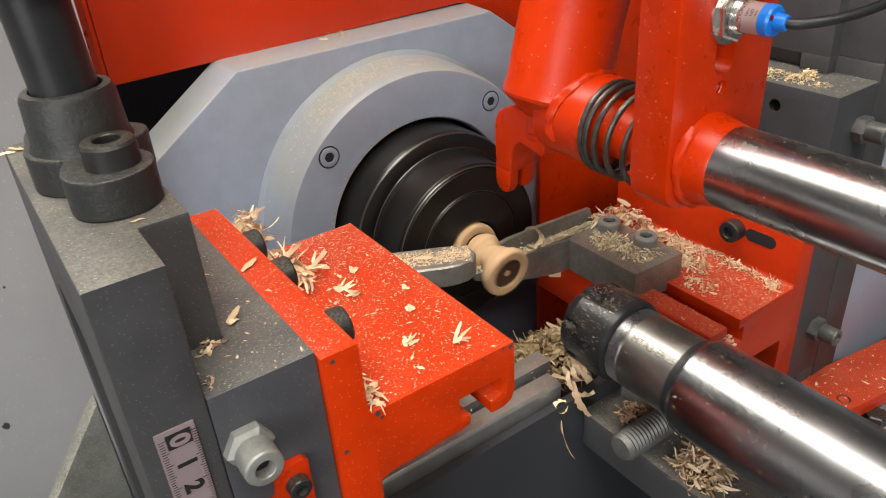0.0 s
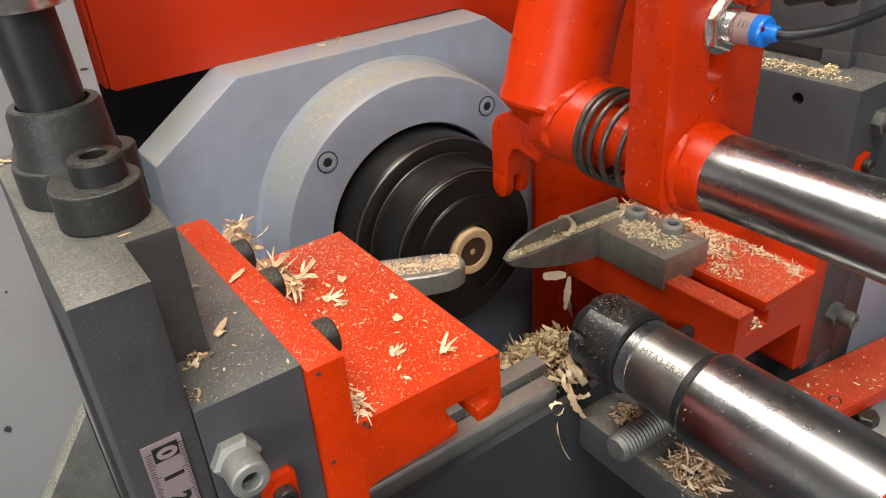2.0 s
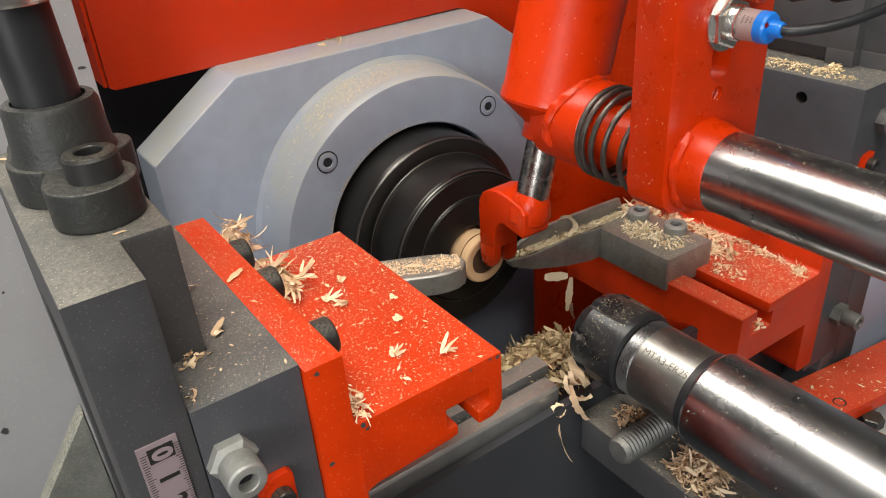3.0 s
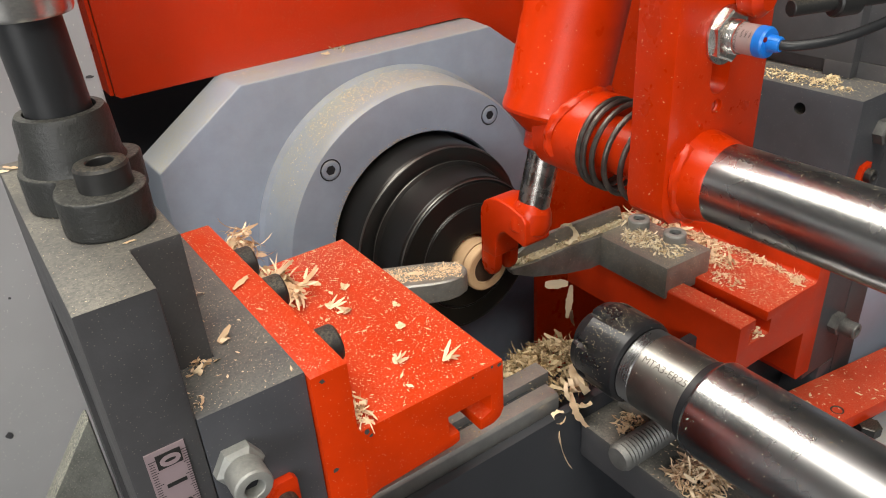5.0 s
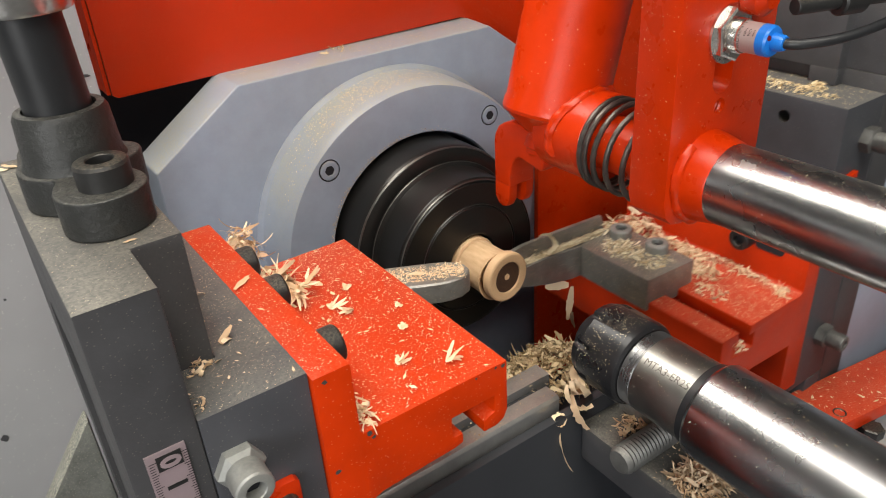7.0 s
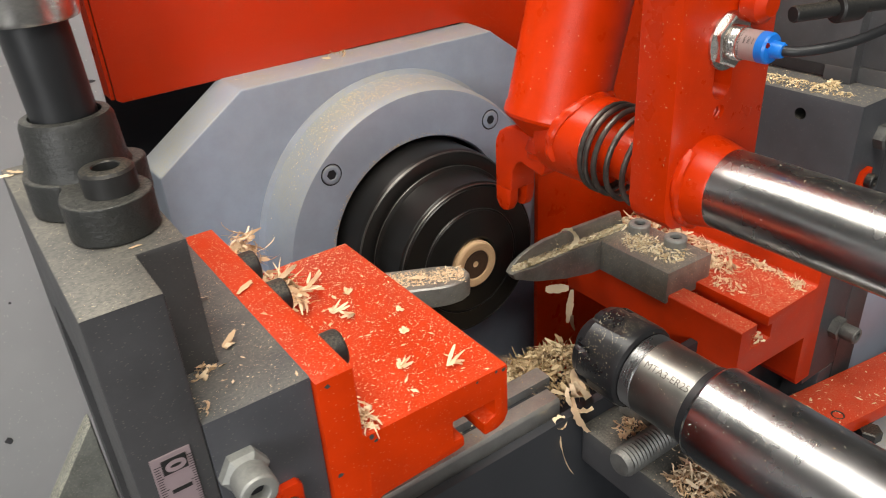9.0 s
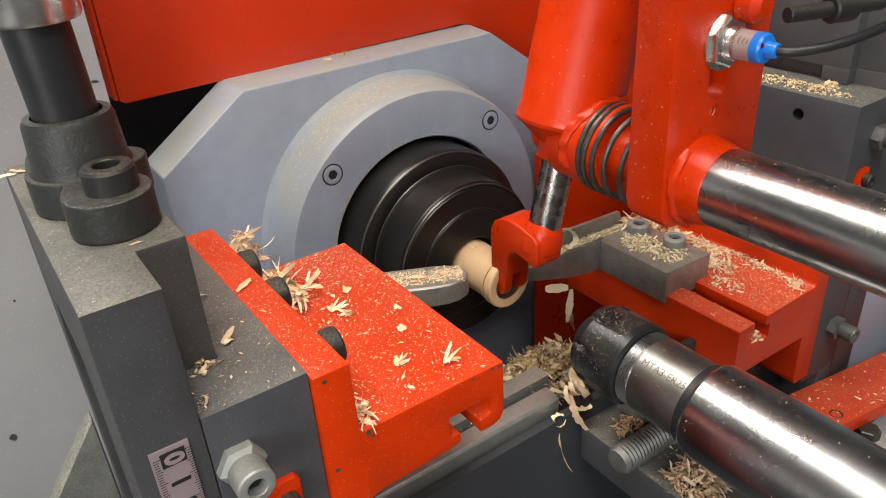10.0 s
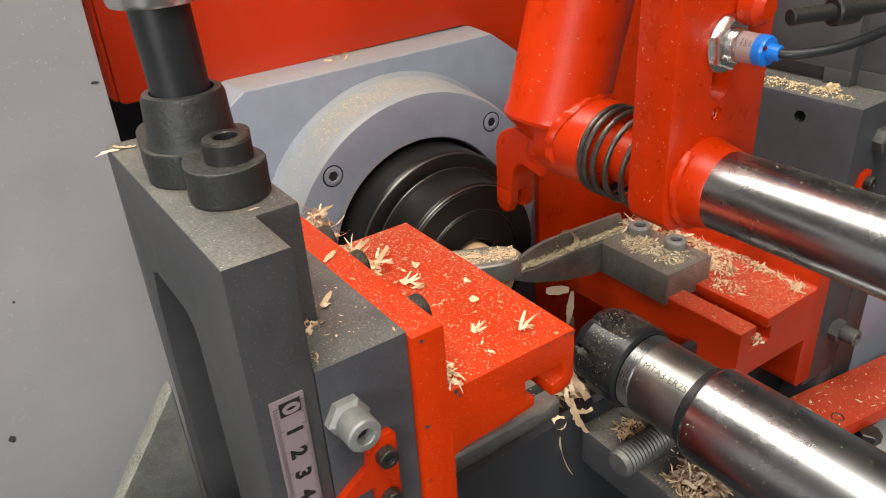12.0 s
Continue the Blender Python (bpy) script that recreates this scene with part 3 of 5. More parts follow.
    prism([(0.2042, 0.193), (0.23, 0.193), (0.23, 0.3), (0.196, 0.3), (0.196, 0.219), (0.2042, 0.219)], 0.109, 0.15, "z", 0.0008, 2, upright)
    prism([(0.2042, 0.193), (0.23, 0.193), (0.23, 0.3), (0.2042, 0.3)], -0.16, 0.109, "z", 0.0008, 2, upright)
    prism([(0.196, 0.219), (0.2042, 0.219), (0.2042, 0.236), (0.196, 0.236)], 0.1, 0.1095, "z", 0.0005, 2, upright)
    put("upright", upright, IRON_GREY, "dark grey casting rising behind the slide block")
    for zz, r in ((0.0765, 0.0082), (-0.0585, 0.0082)):
        x = 0.191
        put("lock_nut", hex_prism((x, 0.193, zz), (0, -1, 0), 0.0135, 0.0062), ZINC_DARK, "dull hexagon nut")
        cap_screw(c, (x - 0.15, 0.187 - 0.25, zz), (0, -1, 0), 0.0056, 0.0105, ZINC_DARK, "stop_bolt", "dull steel bolt")
    ptr = [(0.1745, 0.052), (0.1765, 0.058), (0.1845, 0.0595), (0.1845, 0.02), (0.1745, 0.02)]
    pointer = put("pointer", prism(ptr, 0.1895, 0.1929, "y", 0.0004), RED_CLEAN, "small red pointer bracket")
    cap_screw(pointer, (0.1808 - 0.15, 0.1895 - 0.25, 0.0525), (0, -1, 0), 0.0042, 0.0045, BOLT_BLACK, "screw")
    return c


RIGHT = right_carriage()


# ---- tailstock quill ----
def tailstock():
    t = thing("tailstock_quill", "polished steel tailstock quill with a black slotted collet nut", "tailstock", at=(0, 0.2215, 0))
    base = Matrix.Translation((0, -0.2215, 0))

    def put(name, prof, mat, label="", seg=96):
        bm = turned(prof, (0, 0, 0), (0, 1, 0), seg)
        bm.transform(base)
        return part(name, bm, mat, t, label)

    nut = put("collet_nut", [(0.2315, 0.0), (0.2315, 0.0125), (0.226, 0.0135), (0.2255, 0.0145), (0.2255, 0.0198), (0.2248, 0.0212), (0.2212, 0.0224), (0.2198, 0.0231), (0.2136, 0.0231), (0.2132, 0.0231), (0.1978, 0.0231), (0.1958, 0.0224), (0.1945, 0.0208), (0.1945, 0.017)], NUT_BLACK, "black oxide collet nut with wrench slots", 240)
    for v in nut.data.vertices:  # wrench slots from the front edge
        a = math.degrees(math.atan2(v.co.z, v.co.x)) % 45
        r = math.hypot(v.co.x, v.co.z)
        if abs(a - 20) < 4.6 and v.co.y > -0.0081 and r > 0.0193:
            v.co.x, v.co.z = v.co.x * 0.0188 / r, v.co.z * 0.0188 / r
    thread = [(0.196, 0.0)]
    for k in range(5):
        thread += [(0.1945 - k * 0.0016, 0.0192), (0.1937 - k * 0.0016, 0.0204)]
    put("thread", thread + [(0.186, 0.0192), (0.186, 0.0)], STEEL)
    put("shank", [(0.188, 0.0), (0.188, 0.0196), (0.1865, 0.0205), (0.158, 0.0205), (0.1565, 0.0198), (0.1565, 0.0)], SHANK_STEEL, "polished steel collet holder with engraved marks")
    put("seal_ring", [(0.158, 0.0), (0.158, 0.0212), (0.1525, 0.0222), (0.1525, 0.0)], HOSE_BLACK, "black ring")
    quill = put("quill", [(0.1535, 0.0), (0.1535, 0.0232), (0.152, 0.0241), (-0.06, 0.0241), (-0.06, 0.0)], STEEL, "thick polished steel quill with fine scratches")
    slot = [(y + 0.0034 * math.cos(a) - 0.2215, 0.0004 + 0.0034 * math.sin(a)) for y, a in [(0.0685, math.pi * (k / 8 - 0.5)) for k in range(9)] + [(0.0465, math.pi * (k / 8 + 0.5)) for k in range(9)]]
    # keyway walls coloured black, which paints the shade inside it
    cut(quill, prism(slot, -0.03, -0.017, "x", 0), BOLT_BLACK)
    cu = bpy.data.curves.new("engraving", "FONT")
    cu.body, cu.size, cu.align_x, cu.align_y = "MTA3-ER25", 0.0052, "CENTER", "CENTER"
    tmp = new("engraving", cu)
    me = bpy.data.meshes.new_from_object(tmp.evaluated_get(bpy.context.evaluated_depsgraph_get()))
    bpy.data.objects.remove(tmp)
    for v in me.vertices:  # wrap round the shank
        a = radians(128) - v.co.y / 0.0206
        v.co = Vector((0.02062 * math.cos(a), 0.1715 - v.co.x - 0.2215, 0.02062 * math.sin(a)))
    me.materials.append(SPRING)
    ob = new("engraving", me)
    ob.parent = t
    return t


TAIL = tailstock()


def tail_housing():
    h = thing("tailstock_housing", "red painted tailstock housing round the quill", "tailstock housing", at=(0, 0.0, 0))
    part("bush", turned([(0.067, 0.0244), (0.067, 0.0285), (0.0655, 0.03), (-0.05, 0.031), (-0.05, 0.0244)], (0, 0, 0), (0, 1, 0), 64, closed=True), RED_CLEAN, h)
    return h


tail_housing()


# ---- stop arm with its guide bar and sensor ----
BX, BZ = 0.087, 0.066


def stop_arm():
    a = thing("bar_bracket", "red welded bracket plate on a polished steel guide bar", "bracket", at=(BX, 0.235, BZ))
    base = Matrix.Translation((-BX, -0.235, -BZ))

    def put(name, bm, mat, label="", parent=None):
        bm.transform(base)
        return part(name, bm, mat, parent or a, label)

    plate = [(0.0555, 0.056), (0.058, 0.048), (0.0635, 0.0425), (0.0705, 0.041), (0.104, 0.041), (0.118, 0.045), (0.13, 0.055), (0.1345, 0.066), (0.1345, 0.34), (0.0555, 0.34)]
    arm = put("bracket_plate", prism(plate, 0.2352, 0.261, "y", 0.0012), RED_CLEAN, "thick red painted steel plate")
    for (x, z, r, h) in ((0.0935, 0.1042, 0.0045, 0.0), (0.0934, 0.1272, 0.0078, 0.008)):
        pts = [(x + r * math.cos(t), z + r * math.sin(t) + (h if math.sin(t) > 0 else -h)) for t in (2 * math.pi * k / 24 + 0.01 for k in range(24))]
        tool = prism(pts, 0.2, 0.3, "y", 0)
        tool.transform(base)
        cut(arm, tool, RED_CLEAN)
    for k in range(9):
        ring = turned([(0.2375 + 0.0022 * k, 0.0047), (0.2386 + 0.0022 * k, 0.0039), (0.2396 + 0.0022 * k, 0.0047)], (0.0935, 0, 0.1042), (0, 1, 0), 28, closed=True)
        put("thread", ring, RED_CLEAN, "", arm)
    put("guide_bar", rod((BX, -0.35, BZ), (BX, 0.222, BZ), 0.0225, 96, 0.0008), STEEL, "thick polished steel guide bar")
    put("collar", turned([(0.2362, 0.0), (0.2362, 0.0262), (0.229, 0.0252), (0.2195, 0.0232), (0.2185, 0.0226), (0.2185, 0.0)], (BX, 0, BZ), (0, 1, 0), 64), RED_CLEAN, "red painted collar")
    # weld bead round the collar
    weld = weld_ring((BX, 0.2340, BZ), 0.0238, 0.0046, 0.35, 4, 125, 255)
    put("weld_bead", weld, RED_CLEAN, "lumpy red painted weld")
    put("bar_core", rod((BX, 0.262, BZ), (BX, 0.36, BZ), 0.0175, 48), RED_CLEAN)
    pts = []
    for k in range(0, 5 * 28 + 1):
        t = 2 * math.pi * k / 28
        y = 0.2625 + 0.0425 * (1 - (1 - k / 140) ** 1.8)
        pts.append((BX + 0.0278 * math.cos(t), y, BZ + 0.0278 * math.sin(t)))
    put("spring", tube_along(pts, 0.0018, 10), SPRING, "dark steel coil spring")
    # lever boss with screw at the upper edge
    put("top_boss", rod((0.106, 0.237, 0.1605), (0.106, 0.2205, 0.1605), 0.0098, 32, 0.004), RED_CLEAN, "rounded red boss")
    put("top_screw", rod((0.114, 0.214, 0.1555), (0.17, 0.196, 0.1555), 0.0042, 20), BOLT_BLACK, "black threaded screw")
    put("top_screw_head", rod((0.138, 0.206, 0.1555), (0.152, 0.2015, 0.1555), 0.0075, 28, 0.001), BOLT_BLACK)
    return a


ARM = stop_arm()


def proximity_sensor():
    at = (0.0925, 0.235, 0.1432)
    s = thing("proximity_sensor", "threaded metal proximity sensor with a blue end and black cable", "sensor", at=at)

    def put(name, bm, mat, label="", parent=None):
        return part(name, bm, mat, parent or s, label)

    ax = (0, -1, 0)
    put("washer", turned([(0.0002, 0.0), (0.0002, 0.0152), (0.0018, 0.0152), (0.0018, 0.0)], (0, 0, 0), ax, 40), CHROME, "bright steel washer")
    nut = hex_prism((0, -0.0018, 0), ax, 0.0242, 0.0048)
    nut.transform(Matrix.Rotation(radians(22), 4, "Y"))
    put("nut", nut, CHROME, "bright steel hexagon nut")
    prof = [(0.005, 0.0)]
    for k in range(6):
        prof += [(0.006 + k * 0.001, 0.0088), (0.0065 + k * 0.001, 0.0083)]
    put("threaded_body", turned(prof + [(0.0125, 0.0083), (0.0125, 0)], (0, 0, 0), ax, 40), CHROME)
    barrel = put("barrel", turned([(0.011, 0.0), (0.011, 0.0077), (0.024, 0.0077), (0.024, 0.0)], (0, 0, 0), ax, 48), LABEL, "pale printed label sleeve")
    put("end_cap", turned([(0.024, 0.0), (0.024, 0.0079), (0.029, 0.0078), (0.0305, 0.007), (0.0308, 0.0044), (0.036, 0.004), (0.0375, 0.0034), (0.0375, 0)], (0, 0, 0), ax, 48), BLUE, "bright blue plastic end cap")
    put("indicator", turned([(0, 0), (0, 0.0016), (0.0008, 0.0012), (0.001, 0)], (-0.0048, -0.0302, 0.0025), (-0.35, -0.9, 0.15), 16), surface("led_red", (0.12, 0.005, 0.008), 0.2), "small dark red indicator lamp")
    for text, size, along, up in (("PROXIMITY", 0.003, 0.0132, 8), ("NPN", 0.002, 0.0168, -2), ("NO", 0.0023, 0.0195, -2), ("4mm", 0.0016, 0.022, -2)):
        cu = bpy.data.curves.new("print", "FONT")
        cu.body, cu.size, cu.align_x, cu.align_y = text, size, "CENTER", "CENTER"
        tmp = new("print", cu)
        me = bpy.data.meshes.new_from_object(tmp.evaluated_get(bpy.context.evaluated_depsgraph_get()))
        bpy.data.objects.remove(tmp)
        for v in me.vertices:
            a = radians(150 + up) - v.co.x / 0.0078
            v.co = Vector((0.00782 * math.cos(a), -(along - v.co.y), 0.00782 * math.sin(a)))
        me.materials.append(INK)
        ob = new("print", me)
        ob.parent = barrel
    pts = [(0.0, -0.035, 0.0), (0.004, -0.044, 0.0), (0.02, -0.057, 0.002), (0.045, -0.064, 0.0055), (0.08, -0.068, 0.0115), (0.14, -0.07, 0.018), (0.3, -0.07, 0.03)]
    smooth = []
    for i in range(len(pts) - 1):
        p0, p1, p2, p3 = (Vector(pts[max(0, min(len(pts) - 1, i + k))]) for k in (-1, 0, 1, 2))
        for j in range(8):
            u = j / 8
            smooth.append(0.5 * ((2 * p1) + (p2 - p0) * u + (2 * p0 - 5 * p1 + 4 * p2 - p3) * u * u + (3 * p1 - p0 - 3 * p2 + p3) * u ** 3))
    put("cable", tube_along(smooth, 0.0026, 14), HOSE_BLACK, "dusty black cable")
    return s


SENSOR = proximity_sensor()


# ---- stop cylinder with the hook ----
LEAN = radians(15.5)
AXIS = Vector((math.sin(LEAN), 0, math.cos(LEAN)))
ROD_FOOT = Vector((0.0065, 0.2855, 0.056))


def stop_cylinder():
    c = thing("stop_cylinder", "red welded cylinder barrel with a sliding rod and hook", "stop cylinder", at=ROD_FOOT)
    # barrel with a rounded lip, a cone below it and the gland of the rod
    prof = [(0.041, 0.0), (0.041, 0.0135), (0.0495, 0.0254), (0.0508, 0.0274), (0.0525, 0.0281), (0.0565, 0.0278), (0.0585, 0.0271), (0.24, 0.027), (0.24, 0.0)]
    barrel = part("barrel", turned(prof, (0, 0, 0), AXIS, 72), RED_CLEAN, c, "red painted round barrel")
    part("gland", turned([(0.0315, 0.0), (0.0315, 0.0108), (0.0325, 0.0124), (0.042, 0.0128), (0.042, 0.0)], (0, 0, 0), AXIS, 32), RED_CLEAN, barrel, "red painted rod gland")
    boss_at = Vector((0.0225, 0.245, 0.1012)) - ROD_FOOT
    boss = turned([(0.0, 0.0), (0.0, 0.0218), (0.0016, 0.023), (0.034, 0.023), (0.034, 0.0)], boss_at, (0, 1, 0), 64)
    part("boss", boss, RED_CLEAN, c, "red painted clamp boss on the guide bar")
    part("weld_bead", weld_ring((boss_at.x, -0.027 - 0.001, boss_at.z), 0.0206, 0.0046, 0.3, 9, 45, 200, 0.027), RED_CLEAN, c, "lumpy red painted weld")
    # hook: an arm that reaches back from the rod and a slotted prong hanging from it
    side = [(0.319, 0.0405), (0.3182, 0.046), (0.315, 0.0515), (0.3095, 0.055), (0.303, 0.0568), (0.294, 0.0565), (0.281, 0.0535), (0.2775, 0.050), (0.2775, 0.037), (0.279, 0.0345),
            (0.2965, 0.0375), (0.3005, 0.0355), (0.304, 0.030), (0.3052, 0.022), (0.3052, 0.0165), (0.319, 0.0165)]
    side = [(y - ROD_FOOT.y, z - ROD_FOOT.z + 0.004) for y, z in side]
    x0, x1 = -0.0055 - ROD_FOOT.x, 0.0132 - ROD_FOOT.x
    bm = prism(side, x0, x1, "x", 0.0013, 3)
    tine = [(0.319, 0.0175), (0.319, 0.0075), (0.3165, 0.0035), (0.3125, 0.002), (0.3085, 0.0032), (0.3062, 0.0075), (0.3052, 0.0175)]
    tine = [(y - ROD_FOOT.y, z - ROD_FOOT.z + 0.004) for y, z in tine]
    prism(tine, x0, x0 + 0.0062, "x", 0.0011, 2, bm)
    prism(tine, x1 - 0.0062, x1, "x", 0.0011, 2, bm)
    hook = part("hook", bm, RED_CLEAN, c, "red painted hook with a slotted prong", 40)
    lump = turned([(-0.015, 0.0), (-0.0145, 0.006), (-0.012, 0.0098), (-0.006, 0.0116), (0.0005, 0.0112), (0.003, 0.0103), (0.0052, 0.0094), (0.0052, 0.0)], (0, 0, 0), AXIS, 36)
    for v in lump.verts:
        r = Vector((v.co.x, v.co.y, 0))
        v.co += r * 0.16 * noise.noise(v.co * 90)
    part("hook_boss", lump, RED_CLEAN, hook, "lumpy red weld round the rod's foot")
    part("piston_rod", rod(AXIS * 0.002, AXIS * 0.1, 0.0092, 40), ROD_STEEL, hook, "steel piston rod with dark smears")
    return c, hook


CYL, HOOK = stop_cylinder()


# ---- red column, bed and chip tray ----
def bed():
    col = thing("red_column", "dark red painted machine column below the headstock", "machine column", at=(0.3, 0.41, -0.3))
    front = [(0.112 - 0.3, -0.3), (0.5 - 0.3, -0.3), (0.5 - 0.3, 0.45), (0.175 - 0.3, 0.45), (0.165 - 0.3, 0.37), (0.112 - 0.3, 0.325)]
    part("column_plate", prism(front, -0.01, -0.005, "y", 0.001), RED_CLEAN, col)
    part("column_body", box(-0.12, 0.2, -0.0048, 0.04, -0.3, 0.45, 0.001), RED_CLEAN, col)
    rail = thing("bed_rail", "grey steel bed rail crossing under the tools", "rail", at=(0, 0.24, -0.05))
    part("rail_front", prism([(0.0, -0.03), (0.0, 0.0065), (0.0015, 0.0085), (0.0115, 0.0085), (0.0115, -0.03)], -0.30, -0.014, "x", 0.0006), RAIL_GREY, rail, "worn light grey rail edge")
    part("rail_groove", box(-0.30, -0.016, 0.0117, 0.0183, -0.03, 0.003, 0.0004), PAN_GREY, rail)
    part("rail_back", prism([(0.0185, -0.03), (0.0185, 0.0085), (0.03, 0.0085), (0.032, 0.004), (0.032, -0.03)], -0.30, -0.005, "x", 0.0006), RAIL_GREY, rail)
    part("rail_lip", box(-0.30, -0.02, -0.0075, -0.0002, -0.03, -0.004, 0.001), RAIL_GREY, rail)
    tray = thing("chip_tray", "dark grey sheet metal chip tray under the tools", "tray", at=(0, 0.1, -0.2))
    part("tray_floor", box(-0.8, 0.8, -0.6, 0.31, -0.01, 0.0, 0.001), PAN_GREY, tray)
    part("tray_back", box(-0.8, 0.8, 0.132, 0.138, 0.0, 0.15, 0.001), PAN_GREY, tray)
    cabinet = thing("machine_cabinet", "plain grey steel base cabinet of the lathe", "machine base", at=(0, 0, FLOOR))
    part("cabinet_body", box(-0.8, 0.8, -0.55, 0.399, 0.0, 0.889, 0.004), PANEL_GREY, cabinet)
    part("headstock_pedestal", box(-0.17, 0.6, 0.4035, 0.75, 0.0, 0.858, 0.004), PANEL_GREY, cabinet)
    base = thing("rest_base", "grey steel bar with a threaded stud and chips", "base bar", at=(0.05, 0.2, -0.075))
    part("base_bar", prism([(-0.055, -0.16), (-0.055, 0.03), (-0.047, 0.038), (0.05, 0.038), (0.05, -0.16)], -0.012, 0.013, "z", 0.0015), IRON_GREY, base, "dusty grey steel bar")
    part("rest_pad", prism([(-0.03, 0.002), (-0.03, 0.026), (-0.006, 0.026), (-0.006, 0.002)], 0.015, 0.026, "z", 0.001), TOOL_STEEL, base)
    stud = [(0, 0), (0, 0.0065), (0.002, 0.0078)]
    for k in range(16):
        stud += [(0.003 + k * 0.0025, 0.0082), (0.0043 + k * 0.0025, 0.0072)]
    part("stud", turned(stud + [(0.046, 0.0072), (0.046, 0)], (-0.066, -0.0075, 0.0205), (1, 0.0, 0.0), 24), ZINC_DARK, base, "dull threaded steel stud")
    lever = thing("red_bar", "red painted flat bar with sawdust on it", "bar", at=(0.24, 0.183, -0.13))
    lever.rotation_euler = (0, 0, radians(-9))
    part("bar", box(-0.12, 0.25, -0.0205, 0.0205, -0.012, 0.0, 0.001), RED_DUSTY, lever)
    # black disc on the bar paints a bolt hole's shade; nothing is drilled
    part("bolt_hole", turned([(0.0004, 0.0), (0.0004, 0.0042), (0.0008, 0.0046), (0.0012, 0.0042), (0.0006, 0.0036), (0.0002, 0.003)], (-0.042, -0.011, -0.0005), (0, 0, 1), 24), BOLT_BLACK, lever, "small black disc that paints the shade of a bolt hole")
    part("nut", hex_prism((-0.022, -0.0245, -0.019), (0, 0, 1), 0.014, 0.008), BOLT_BLACK, lever, "black hexagon nut under the edge")
    way = thing("bed_plate", "pale blue-grey bed plate under the red bar", "plate", at=(0.36, 0.1, -0.19))
    part("plate_body", box(-0.19, 0.14, -0.12, 0.078, -0.01, 0.018, 0.001), BLUE_GREY, way)


bed()


# The right slide is scaled up 7 % about the camera's position, to fit the camera's view.
LARGER, CAMERA_PIVOT = 1.07, Vector((-0.2457, 0.0, 0.2422))


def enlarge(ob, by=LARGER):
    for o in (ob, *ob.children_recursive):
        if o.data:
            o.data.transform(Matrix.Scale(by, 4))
    ob.location = CAMERA_PIVOT + (ob.location - CAMERA_PIVOT) * by


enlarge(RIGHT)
# The bracket, bar and sensor are scaled down a fifth about the camera, keeping their fit to the view, nearer, over the
# quill.
SMALLER = 0.8
enlarge(ARM, SMALLER)
enlarge(SENSOR, SMALLER)
for piece in SENSOR.children_recursive:  # a short sensor body
    piece.data.transform(Matrix.Diagonal((1, 0.86, 1, 1)))


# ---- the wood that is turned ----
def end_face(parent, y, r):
    # flat disc whose dark colour stands for the shade of the hollow
    part("end_grain", turned([(y - 0.0003, 0.002), (y - 0.0003, r - 0.0002), (y + 0.0003, r)], (0, 0, 0), (0, 1, 0), 40), HOLE_SHADE, parent, "near-black disc that paints the shade of a drilled hollow")
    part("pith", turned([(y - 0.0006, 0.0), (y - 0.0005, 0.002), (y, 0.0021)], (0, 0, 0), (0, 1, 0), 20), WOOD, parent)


def bead(y):
    """A ball-shaped bead with a collar; 30 mm of the rod."""
    b = thing("wooden_bead", "pale turned wooden bead with a rounded end and a collar", "wooden bead", "turned wooden beads", at=(0, y, 0))
    prof = [(0.0022, 0.0), (0.0024, 0.0018), (0.0042, 0.0024), (0.0047, 0.0055), (0.0065, 0.0087), (0.0095, 0.0103), (0.0125, 0.0098), (0.0155, 0.0083), (0.018, 0.0081), (0.0205, 0.0098), (0.022, 0.0117), (0.0245, 0.0126), (0.0268, 0.0122), (0.0285, 0.0108), (0.03, 0.0106), (0.03, 0.0)]
    part("turned_body", turned(prof, (0, 0, 0), (0, 1, 0), 48), WOOD, b)
    return b


def rim(y):
    """The thin cup left round the end of a bead by the drill, until the tool throws it off."""
    w = thing("wooden_ring", "thin pale wooden ring round an end painted dark like a drilled hole", "wooden ring", "turned-off rings", at=(0, y, 0))
    prof = [(0.0002, 0.0102), (0.0, 0.011), (0.0, 0.0148), (0.0006, 0.0158), (0.002, 0.0162), (0.0058, 0.0158), (0.0085, 0.0138), (0.0105, 0.0112), (0.0095, 0.0107), (0.0066, 0.0104), (0.0045, 0.0101)]
    part("ring_wall", turned(prof, (0, 0, 0), (0, 1, 0), 48, closed=True), WOOD, w)
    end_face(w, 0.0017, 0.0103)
    return w


def waste(y, sign):
    """Half of the sleeve that the tool turns off."""
    w = thing("wood_offcut", "thin curved offcut of pale turned wood", "offcut", "turned-off waste", at=(0, y, 0))
    bm = bmesh.new()
    prof = [(0.0066, 0.0156), (0.0108, 0.0114), (0.0125, 0.0102), (0.0155, 0.0087), (0.018, 0.0085), (0.0205, 0.0102), (0.022, 0.0121), (0.0245, 0.013), (0.0268, 0.0126), (0.0285, 0.0112), (0.0298, 0.0111), (0.0298, 0.0149), (0.018, 0.0149), (0.011, 0.0152), (0.0064, 0.0162)]
    rings = []
    for k in range(17):
        a = math.pi * k / 16 + (0 if sign > 0 else math.pi)
        rings.append([bm.verts.new((r * math.cos(a), d, r * math.sin(a))) for d, r in prof])
    for p, q in zip(rings, rings[1:]):
        for i in range(len(prof)):
            j = (i + 1) % len(prof)
            bm.faces.new((p[i], p[j], q[j], q[i]))
    bm.faces.new(rings[0])
    bm.faces.new(rings[-1])
    part("shell", bm, WOOD, w)
    return w


